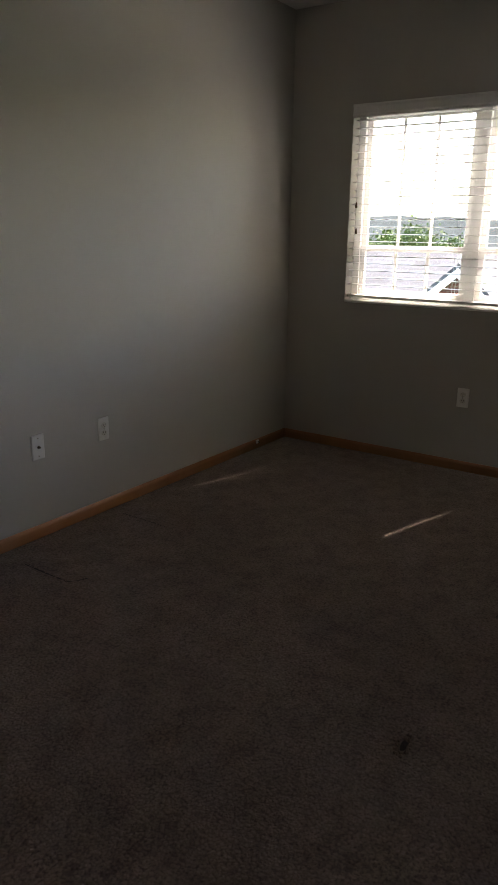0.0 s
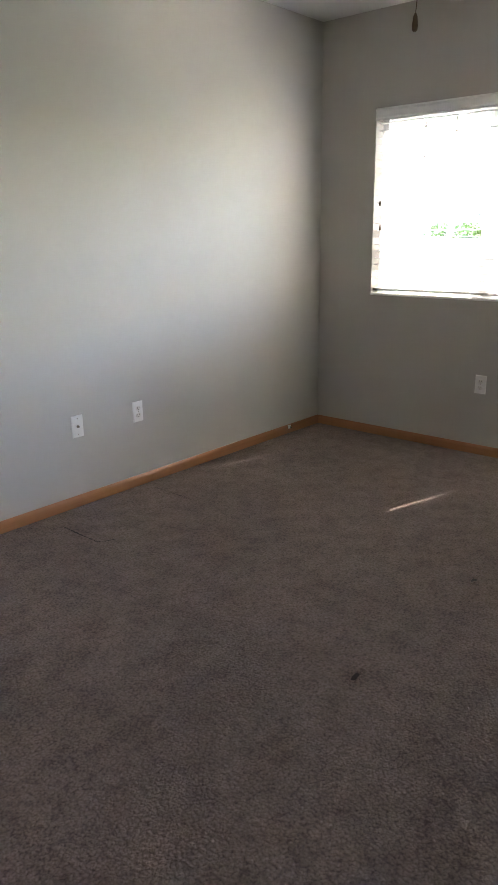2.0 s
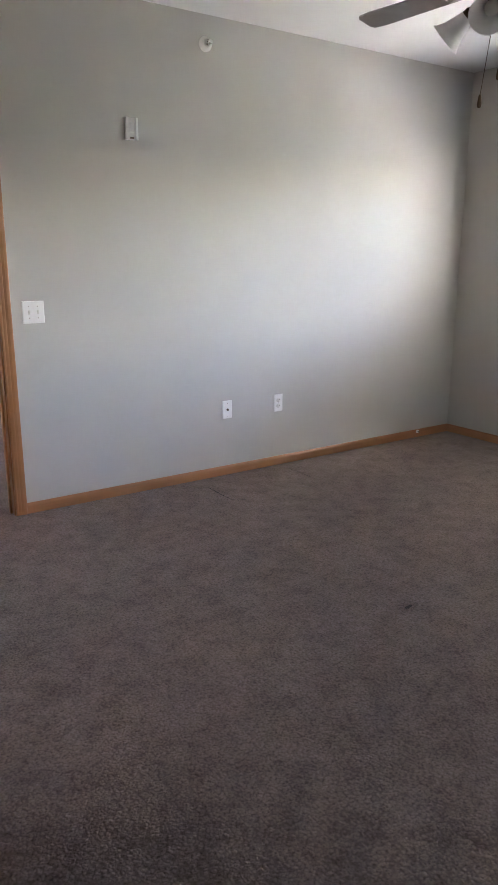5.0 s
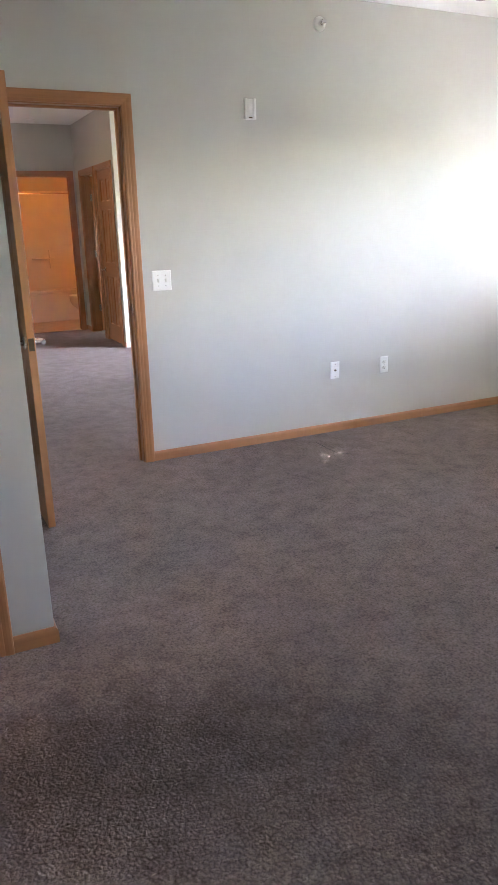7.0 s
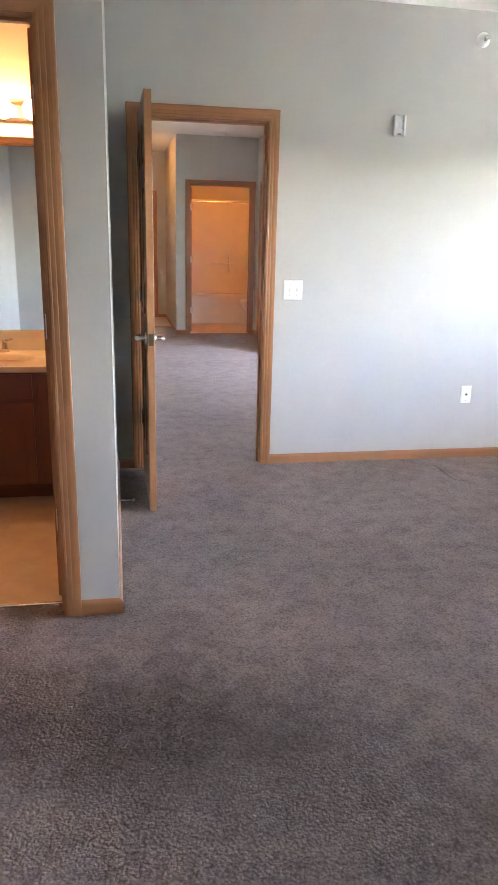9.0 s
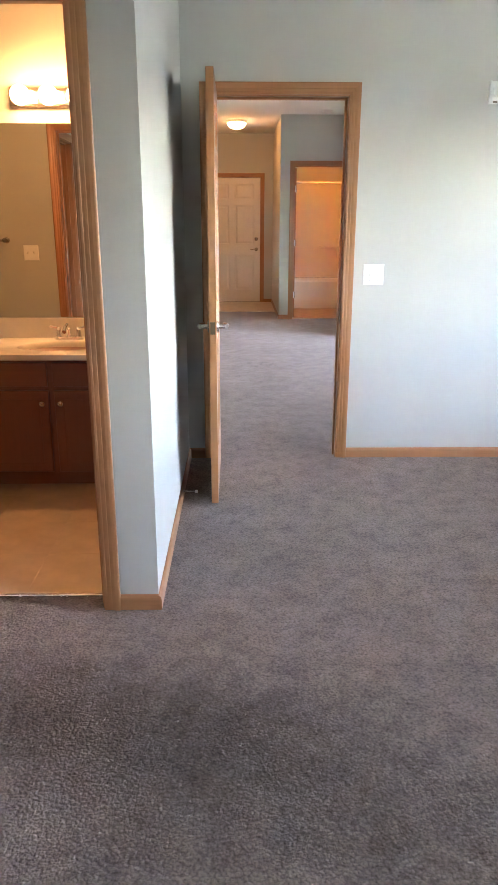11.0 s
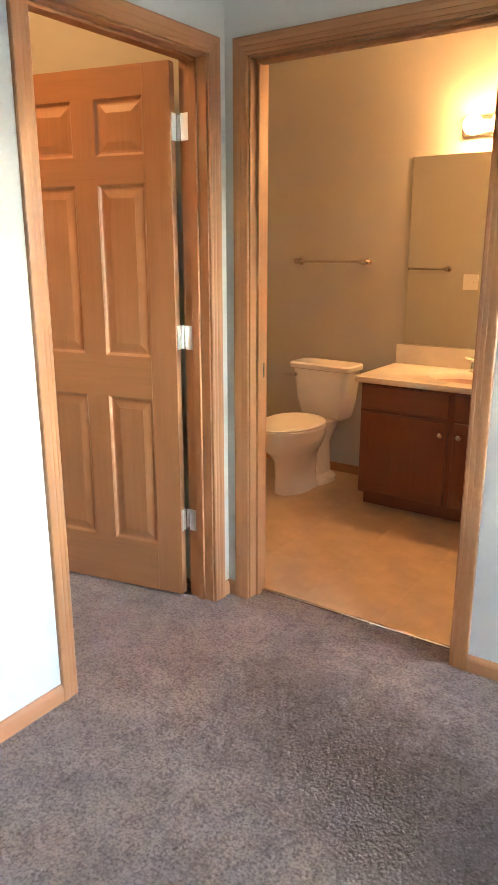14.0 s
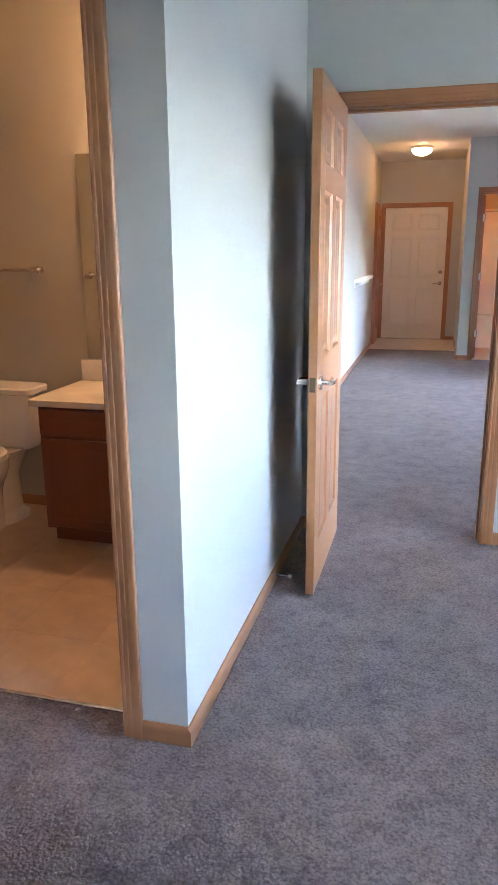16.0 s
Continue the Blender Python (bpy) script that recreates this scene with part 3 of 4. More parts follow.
for b in (box(fx0, fx1, ay, by, wz0, wz0 + 0.045, 0.003), box(fx0, fx1, ay, by, wz1 - 0.045, wz1, 0.003), box(fx0, fx1, ay, ay + 0.045, wz0 + 0.045, wz1 - 0.045, 0.003),
          box(fx0, fx1, by - 0.045, by, wz0 + 0.045, wz1 - 0.045, 0.003), box(fx0, fx1, (ay + by) / 2 - 0.032, (ay + by) / 2 + 0.032, wz0 + 0.045, wz1 - 0.045, 0.003)):
    part("window_frame", b, VINYLW, w4)
for a, b in ((ay + 0.045, (ay + by) / 2 - 0.032), ((ay + by) / 2 + 0.032, by - 0.045)):
    p4 = part("pane", box(fx0 + 0.03, fx0 + 0.033, a, b, wz0 + 0.045, wz1 - 0.045), GLASS, w4)
    p4.visible_shadow = False
part("window_sill", box(EX - 0.012, fx0 - 0.001, ay + 0.001, by - 0.001, wz0 + 0.001, wz0 + 0.014, 0.003), VINYLW, w4, "white window sill")
blind_s = thing("window_blind", "white slat blind with open slats in the second window", "blind", pose(0, 0, 0))
part("valance", box(EX - 0.014, EX - 0.004, ay + 0.002, by - 0.002, 2.047, 2.121, 0.003), VALANCE, blind_s, "white valance")
part("headrail", box(EX + 0.003, EX + 0.062, ay + 0.004, by - 0.004, 2.06, 2.118, 0.002), VALANCE, blind_s)
short_slat = box(-0.024, 0.024, ay + 0.008, by - 0.008, -0.0014, 0.0014)
short_data = bpy.data.meshes.new("slat")
short_slat.to_mesh(short_data)
short_slat.free()
short_data.materials.append(BLIND)
for i in range(count + 1):
    sl = new("slat", short_data)
    sl.parent = blind_s
    sl.matrix_basis = pose(SX, 0, ztop - i * pitch)
part("bottom_rail", box(SX - 0.025, SX + 0.025, ay + 0.008, by - 0.008, 0.998, 1.014, 0.003), VALANCE, blind_s)

# living room window that lights the hall floor
w2 = thing("window_2", "white vinyl window of the living room", "window", pose(0, 0, 0), kind="structure")
for b in (box(fx0, fx1, LIV[0], LIV[1], LIV[2], LIV[2] + 0.05), box(fx0, fx1, LIV[0], LIV[1], LIV[3] - 0.05, LIV[3]), box(fx0, fx1, LIV[0], LIV[0] + 0.05, LIV[2] + 0.05, LIV[3] - 0.05),
          box(fx0, fx1, LIV[1] - 0.05, LIV[1], LIV[2] + 0.05, LIV[3] - 0.05), box(fx0, fx1, 2.62, 2.68, LIV[2] + 0.05, LIV[3] - 0.05)):
    part("window_frame", b, VINYLW, w2)
p2 = part("pane", box(fx0 + 0.03, fx0 + 0.034, LIV[0] + 0.05, LIV[1] - 0.05, LIV[2] + 0.05, LIV[3] - 0.05), GLASS, w2)
p2.visible_shadow = False
w3 = thing("window_3", "white vinyl window of the room beyond the hall", "window", pose(0, 0, 0), kind="structure")
for b in (box(3.64, 3.69, 5.35, 5.95, 1.15, 1.20), box(3.64, 3.69, 5.35, 5.95, 1.70, 1.75), box(3.64, 3.69, 5.35, 5.40, 1.20, 1.70), box(3.64, 3.69, 5.90, 5.95, 1.20, 1.70)):
    part("window_frame", b, VINYLW, w3)
p3 = part("pane", box(3.663, 3.667, 5.40, 5.90, 1.20, 1.70), GLASS, w3)
p3.visible_shadow = False


def shingles():
    m = material("roof_shingles", (0.22, 0.21, 0.205), 0.9)
    tc = m.node_tree.nodes.new("ShaderNodeTexCoord")
    b = m.node_tree.nodes.new("ShaderNodeTexBrick")
    for key, v in (("Scale", 1.0), ("Mortar Size", 0.012), ("Brick Width", 0.9), ("Row Height", 0.28)):
        b.inputs[key].default_value = v
    b.inputs["Color1"].default_value, b.inputs["Color2"].default_value, b.inputs["Mortar"].default_value = (0.075, 0.08, 0.088, 1), (0.05, 0.053, 0.058, 1), (0.02, 0.02, 0.02, 1)
    mp = m.node_tree.nodes.new("ShaderNodeMapping")
    mp.inputs["Rotation"].default_value = (0, 0, radians(90))
    link(m, tc.outputs["Object"], mp.inputs[0])
    link(m, mp.outputs[0], b.inputs["Vector"])
    link(m, b.outputs["Color"], bsdf(m).inputs["Base Color"])
    return m


def brickwork():
    m = material("brick", (0.30, 0.12, 0.08), 0.9)
    tc = m.node_tree.nodes.new("ShaderNodeTexCoord")
    sp, cb = m.node_tree.nodes.new("ShaderNodeSeparateXYZ"), m.node_tree.nodes.new("ShaderNodeCombineXYZ")
    b = m.node_tree.nodes.new("ShaderNodeTexBrick")
    for key, v in (("Scale", 1.0), ("Mortar Size", 0.008), ("Brick Width", 0.21), ("Row Height", 0.075)):
        b.inputs[key].default_value = v
    b.inputs["Color1"].default_value, b.inputs["Color2"].default_value, b.inputs["Mortar"].default_value = (0.17, 0.06, 0.045, 1), (0.12, 0.045, 0.035, 1), (0.22, 0.20, 0.18, 1)
    link(m, tc.outputs["Object"], sp.inputs[0])
    link(m, sp.outputs[1], cb.inputs[0])
    link(m, sp.outputs[2], cb.inputs[1])
    link(m, cb.outputs[0], b.inputs["Vector"])
    link(m, b.outputs["Color"], bsdf(m).inputs["Base Color"])
    return m


SHINGLE, BRICK = shingles(), brickwork()
GRASS = speckled("grass", (0.07, 0.12, 0.035), 0.95, 0.3, 0.6, 0.0)
LEAF = speckled("leaf", (0.06, 0.11, 0.012), 0.7, 3, 0.6, 0.0)
BARK = speckled("bark", (0.10, 0.075, 0.055), 0.9, 20, 0.6, 0.3)
HILLS = speckled("far_woods", (0.022, 0.036, 0.036), 1.0, 0.05, 0.6, 0.0)
GZ = -6.0
tagged(part("ground", box(-30, 2600, -2600, 2600, GZ - 1, GZ), GRASS), "mown grass around the buildings", "ground", kind="structure")
house = thing("house", "neighbouring house with grey shingle roof and brick gable", "house", pose(0, 0, 0))
part("wall", box(22.2, 32.0, -12, 24, GZ, -1.45), BRICK, house)
part("roof", loft([[(21.4, y, -1.75), (27.0, y, 0.95), (32.8, y, -1.75), (32.8, y, -1.95), (27.0, y, 0.72), (21.4, y, -1.95)] for y in (-12.6, 24.6)]), SHINGLE, house, "grey shingle roof")
gy, gh, gp = 4.28, 2.4, 0.50
part("gable_wall", loft([[(x, gy - gh, -1.7), (x, gy, gp - 0.2), (x, gy + gh, -1.7), (x, gy + gh, GZ), (x, gy - gh, GZ)] for x in (20.9, 22.19)]), BRICK, house, "brick gable")
for s in (-1, 1):
    part("gable_roof", loft([[(x, gy, gp + 0.16), (x, gy + s * (gh + 0.5), -1.86), (x, gy + s * (gh + 0.5), -1.99), (x, gy, gp + 0.02)] for x in (20.65, 25.6)]), SHINGLE, house)
    part("rake_board", loft([[(x, gy, gp + 0.02), (x, gy + s * (gh + 0.5), -1.99), (x, gy + s * (gh + 0.5), -2.22), (x, gy, gp - 0.24)] for x in (20.60, 20.65)]), VINYLW, house, "white rake board")


def tree(name, label, x, y, h, spread, n):
    t = thing(name, label, "tree", pose(x, y, GZ))
    bm = bmesh.new()
    add_lathe(bm, [(0.22, 0), (0.16, h * 0.3), (0.10, h * 0.6), (0.03, h * 0.9)], 10)
    for k in range(7):
        a = k * 2.4
        z0 = h * (0.32 + 0.07 * k)
        rod((0, 0, z0), (math.cos(a) * spread * 0.7, math.sin(a) * spread * 0.7, z0 + h * 0.18), 0.035, 6, bm)
    part("trunk", bm, BARK, t)
    verts, faces = [], []
    rnd = random.Random(name + str(x))
    clumps = [(rnd.gauss(0, spread * 0.42), rnd.gauss(0, spread * 0.42), h * rnd.uniform(0.38, 0.96), rnd.uniform(0.3, 0.75)) for _ in range(60)]
    for _ in range(n):
        cx, cy, cz, r = rnd.choice(clumps)
        c = Vector((cx, cy, cz)) + Vector((rnd.gauss(0, 1), rnd.gauss(0, 1), rnd.gauss(0, 0.8))) * r * 0.55
        u = Vector((rnd.gauss(0, 1), rnd.gauss(0, 1), rnd.gauss(0, 1))).normalized() * rnd.uniform(0.07, 0.14)
        v = u.cross(Vector((rnd.gauss(0, 1), rnd.gauss(0, 1), rnd.gauss(0, 1)))).normalized() * 0.06
        i = len(verts)
        verts += [c - u, c + v, c + u, c - v]
        faces.append((i, i + 1, i + 2, i + 3))
    me = bpy.data.meshes.new("crown")
    me.from_pydata([tuple(q) for q in verts], [], faces)
    me.materials.append(LEAF)
    cr = new("crown", me)
    cr.parent = t
    return t


tree("tree", "bright green leafy tree behind the neighbouring roof", 36.0, 11.7, 7.7, 1.9, 11000)
tree("tree", "bright green leafy tree behind the neighbouring roof", 37.5, 14.5, 7.4, 2.0, 9000)
tree("tree", "dark leafy tree behind the neighbouring roof", 44.0, 13.0, 7.3, 2.8, 9000)
for k, (dist, hgt, sd) in enumerate(((260, 9.0, 3), (520, 20.0, 5), (1100, 46.0, 9))):
    rnd = random.Random(sd)
    top, low, nn = [], [], 90
    for i in range(nn + 1):
        y = (i / nn - 0.5) * dist * 3.2
        z = GZ + hgt * (0.72 + 0.35 * noise.noise(Vector((y / dist * 3, sd, 0))) + 0.10 * noise.noise(Vector((y / dist * 22, sd, 4))) + 0.05 * rnd.random())
        top.append((dist + 20 * noise.noise(Vector((y / 60, 1, sd))), y, z))
        low.append((dist - hgt * 1.5, y, GZ - 0.5))
    bm = bmesh.new()
    tv, lv = [bm.verts.new(c) for c in top], [bm.verts.new(c) for c in low]
    bv = [bm.verts.new((c[0] + hgt * 3, c[1], GZ - 0.5)) for c in top]
    for i in range(nn):
        bm.faces.new((tv[i], tv[i + 1], lv[i + 1], lv[i]))
        bm.faces.new((bv[i], bv[i + 1], tv[i + 1], tv[i]))
    tagged(part("backdrop", bm, HILLS), "wooded hills in the distance", "hills", kind="structure")


# ---- bedroom fittings ----
def plate(name, label, cat, w, h, m, mat=WHITE, group=""):
    """A bevelled cover plate; its back lies at y=0, it looks to -y."""
    t = thing(name, label, cat, m, group)
    bm = loft([[(-w / 2 + i, y, -h / 2 + i), (w / 2 - i, y, -h / 2 + i), (w / 2 - i, y, h / 2 - i), (-w / 2 + i, y, h / 2 - i)]
               for i, y in ((0.0, -0.0005), (0.0, -0.003), (0.0015, -0.005), (0.005, -0.0062))])
    part("cover_plate", bm, mat, t)
    return t


def screw(t, x, z):
    s = part("screw", lathe([(0.003, 0), (0.0025, 0.001)], 10, Matrix.Translation((x, -0.0062, z)) @ Matrix.Rotation(radians(90), 4, "X")), NICKEL, t)
    part("slot", box(x - 0.0024, x + 0.0024, -0.0076, -0.0071, z - 0.0004, z + 0.0004), DARK, s)


def outlet(m, label):
    t = plate("wall_outlet", label, "outlet", 0.071, 0.116, m, WHITE, "wall outlets")
    for z in (0.0195, -0.0195):
        f = part("receptacle", lathe([(0.0172, 0), (0.0172, 0.0018), (0.0160, 0.0026)], 20, Matrix.Translation((0, -0.0060, z)) @ Matrix.Rotation(radians(90), 4, "X"), 1.0, 0.82), IVORY, t, "", True)
        for x in (-0.0062, 0.0062):
            part("slot", box(x - 0.0011, x + 0.0011, -0.0092, -0.0084, z - 0.001, z + 0.0075), DARK, f)
        part("ground_hole", lathe([(0.0024, 0), (0.0024, 0.0006)], 10, Matrix.Translation((0, -0.0086, z - 0.0075)) @ Matrix.Rotation(radians(90), 4, "X")), DARK, f)
    screw(t, 0, 0)


outlet(pose(2.693, 0, 0.432), "white duplex outlet on the greige wall above the baseboard")
outlet(pose(EX, -1.245, 0.452, 0, 0, -90), "white duplex outlet on the greige wall below the window")
cab = plate("cable_plate", "white cable wall plate with one coaxial jack", "wall plate", 0.071, 0.116, pose(2.285, 0, 0.434))
part("jack", lathe([(0.0075, 0), (0.0075, 0.003), (0.0048, 0.003), (0.0048, 0.011)], 12, Matrix.Translation((0, -0.006, 0)) @ Matrix.Rotation(radians(90), 4, "X")), BRONZE, cab, "dark coaxial jack", True)
screw(cab, 0, 0.042)
screw(cab, 0, -0.042)
sw = plate("light_switch", "white two-gang toggle switch plate beside the door", "light switch", 0.117, 0.116, pose(1.078, 0, 1.101))
for x in (-0.023, 0.023):
    g = part("toggle", loft([[(x - a, y, z - b), (x + a, y, z - b), (x + a, y, z + b), (x - a, y, z + b)] for y, z, a, b in
                             ((-0.006, 0.0, 0.0050, 0.012), (-0.0075, 0.001, 0.0045, 0.008), (-0.016, 0.008, 0.0036, 0.0034))]), IVORY, sw)
    for z in (-0.030, 0.030):
        screw(sw, x, z)

ch = thing("door_chime", "off-white plastic chime box fixed on the wall", "chime", pose(1.677, 0, 2.048))
part("base", box(-0.034, 0.034, -0.010, -0.0005, -0.056, 0.056, 0.003), IVORY, ch)
part("side_rail", box(-0.036, -0.022, -0.024, -0.010, -0.057, 0.057, 0.003), WHITE, ch)
part("side_rail", box(0.022, 0.036, -0.024, -0.010, -0.057, 0.057, 0.003), WHITE, ch)
part("centre_panel", box(-0.021, 0.021, -0.018, -0.010, -0.055, 0.055, 0.003), WHITE, ch)
part("lens", box(-0.013, 0.013, -0.023, -0.018, -0.020, 0.030, 0.002), FROST, ch)
part("grille", box(-0.012, 0.012, -0.0193, -0.018, -0.050, -0.042, 0.0004, 1), BRONZE, ch)

R90 = Matrix.Rotation(radians(90), 4, "X")
spk = thing("sprinkler", "white sidewall fire sprinkler head below the ceiling", "sprinkler", pose(2.152, 0, 2.530))
part("escutcheon", lathe([(0.040, 0), (0.040, 0.006), (0.033, 0.014), (0.020, 0.018), (0.018, 0.010)], 28, R90), WHITE, spk, "", True)
part("body", lathe([(0.013, 0.008), (0.013, 0.030), (0.009, 0.034)], 16, R90), CHROME, spk, "", True)
part("frame_arm", rod((0, -0.030, 0.009), (0, -0.058, 0.004), 0.0025, 8), CHROME, spk)
part("frame_arm", rod((0, -0.030, -0.009), (0, -0.058, -0.004), 0.0025, 8), CHROME, spk)
part("deflector", lathe([(0.013, 0.058), (0.014, 0.060), (0.010, 0.062)], 12, R90), CHROME, spk, "", True)
part("deflector_hood", box(-0.012, 0.012, -0.060, -0.036, 0.012, 0.0135, 0.0005, 1), CHROME, spk)

clip = thing("cable_clip", "small white cable stub on the baseboard", "cable clip", pose(4.062, -0.0125, 0.048))
part("clip_body", box(-0.013, 0.013, -0.010, 0.0, -0.012, 0.012, 0.003), WHITE, clip)
part("stub", rod((0, -0.008, 0), (0.004, -0.022, -0.004), 0.004, 10), BRONZE, clip)

# door stop on the baseboard of the partition
stp = thing("door_stop", "spring door stop with white tip on the baseboard", "door stop", pose(0.0125, -0.700, 0.050))
part("spring", rod((0, 0, 0), (0.062, 0, -0.002), 0.0035, 10), CHROME, stp)
part("tip", rod((0.062, 0, -0.002), (0.076, 0, -0.002), 0.008, 12), WHITE, stp, "white rubber tip")

# strike plates on the jambs
st1 = thing("strike_plate", "brass strike plate let into the door jamb", "strike plate", pose(DA[1] - 0.0005, 0.028, 0.945))
part("plate", box(-0.0015, 0.0, -0.012, 0.012, -0.029, 0.029, 0.0005, 1), NICKEL, st1)
part("latch_hole", box(-0.0018, -0.0014, -0.006, 0.006, -0.012, 0.012), DARK, st1)
st2 = thing("strike_plate", "dark strike plate let into the bathroom jamb", "strike plate", pose(DB[0] + 0.0005, -1.697, 0.945))
part("plate", box(0.0, 0.0015, -0.012, 0.012, -0.029, 0.029, 0.0005, 1), BRONZE, st2)
part("latch_hole", box(0.0014, 0.0018, -0.006, 0.006, -0.012, 0.012), DARK, st2)

# ---- ceiling fan ----
FANX, FANY = 2.255, -1.912
FH = H - 0.062
BLADE = speckled("fan_blade", (0.30, 0.28, 0.26), 0.5, 12, 0.85, 0.0)
fan = thing("ceiling_fan", "brushed nickel ceiling fan with five grey blades and four bell shades", "ceiling fan", pose(FANX, FANY, 0))
part("canopy", lathe([(0.065, H), (0.065, H - 0.02), (0.045, H - 0.06), (0.02, H - 0.07)], 28), NICKEL, fan, "", True)
part("downrod", rod((0, 0, FH - 0.14), (0, 0, H - 0.06), 0.011, 14), NICKEL, fan, "", True)
part("motor_housing", lathe([(0.03, FH - 0.13), (0.10, FH - 0.15), (0.135, FH - 0.18), (0.14, FH - 0.24), (0.11, FH - 0.275), (0.05, FH - 0.29)], 36), NICKEL, fan, "", True)
part("light_fitter", lathe([(0.05, FH - 0.29), (0.062, FH - 0.31), (0.062, FH - 0.36), (0.04, FH - 0.39), (0.012, FH - 0.40)], 28), NICKEL, fan, "", True)
for k in range(5):
    a = 95 + 72 * k
    m = pose(0, 0, FH - 0.262, 0, 0, a) @ pose(0, 0, 0, 11, 0, 0)
    n = 10
    outl = [(0.20, -0.048), (0.60, -0.060), (0.655, -0.054), (0.668, -0.036), (0.668, 0.036), (0.655, 0.054), (0.60, 0.060), (0.20, 0.048)]
    bl = part("blade", loft([[(x, y, z) for x, y in outl] for z in (-0.003, 0.003)]), BLADE, fan, "", m=m)
    part("blade_iron", box(0.10, 0.26, -0.018, 0.018, -0.012, -0.0035, 0.003), NICKEL, bl)
for k in range(4):
    a = radians(24 + 90 * k)
    hd = Vector((math.cos(a), math.sin(a), 0))
    arm = part("lamp_arm", rod(hd * 0.05 + Vector((0, 0, FH - 0.335)), hd * 0.115 + Vector((0, 0, FH - 0.36)), 0.011, 12), NICKEL, fan, "", True)
    ax = (hd * 0.78 + Vector((0, 0, -0.62))).normalized()
    mm = Matrix.Translation(hd * 0.115 + Vector((0, 0, FH - 0.36))) @ ax.to_track_quat("Z", "Y").to_matrix().to_4x4()
    part("socket_cup", lathe([(0.018, -0.012), (0.027, 0.0), (0.027, 0.022), (0.022, 0.026)], 20, mm), BRONZE, arm, "", True)
    prof = [(0.024, 0.010), (0.029, 0.026), (0.036, 0.052), (0.046, 0.085), (0.060, 0.112), (0.067, 0.120)]
    inner = [(r - 0.004, z) for r, z in prof[::-1]]
    part("shade", lathe(prof + inner, 28, mm), FROST, arm, "frosted bell glass shade", True)
    part("bulb", lathe([(0.010, 0.022), (0.013, 0.035), (0.024, 0.058), (0.026, 0.070), (0.019, 0.086), (0.005, 0.094)], 16, mm), IVORY, arm, "", True)
for x, y, z in ((-0.135, -0.033, 1.908), (-0.045, -0.035, 2.010)):
    c = part("pull_chain", rod((x * 0.5, y * 0.5, FH - 0.37), (x, y, z + 0.04), 0.0013, 6), BRONZE, fan)
    part("pull_knob", lathe([(0.0025, 0.045), (0.006, 0.036), (0.0085, 0.014), (0.0075, 0.004), (0.004, 0)], 14, Matrix.Translation((x, y, z))), BRONZE, c, "dark wooden pull knob", True)

# ---- bathroom ----
k = 0
tile_me = {}
TS = 0.345
ty = -1.677
while ty < BY - 0.02:
    tx = -2.598
    th = min(TS, BY - 0.002 - ty)
    while tx < -0.12:
        tw = min(TS, -0.117 - tx)
        key = (round(tw, 3), round(th, 3))
        if key not in tile_me:
            bm = loft([[(i, i, z), (tw - i, i, z), (tw - i, th - i, z), (i, th - i, z)] for i, z in ((0.0003, 0.003), (0.0003, 0.0067), (0.0008, 0.0070))])
            me = bpy.data.meshes.new("tile")
            bm.to_mesh(me)
            bm.free()
            me.materials.append(VINYL)
            tile_me[key] = me
        t = new("tile", tile_me[key])
        t.parent = bpy.data.objects["floor_bath"]
        t.location = (tx, ty, 0)
        tx += TS
    ty += TS
thr = part("threshold", box(DB[0], DB[1], -1.694, -1.678, 0, 0.009, 0.003), NICKEL)
tagged(thr, "thin metal strip between carpet and vinyl", "threshold", kind="structure")


def oval(cx, cy, rx, ryf, ryb, z, n=28, sq=1.0):
    """An egg outline: longer to the front (-y) than to the back."""
    pts = []
    for i in range(n):
        a = 2 * math.pi * i / n
        c, s = math.cos(a), math.sin(a)
        c = math.copysign(abs(c) ** sq, c)
        s = math.copysign(abs(s) ** sq, s)
        pts.append((cx + rx * c, cy + (ryb if s > 0 else ryf) * s, z))
    return pts


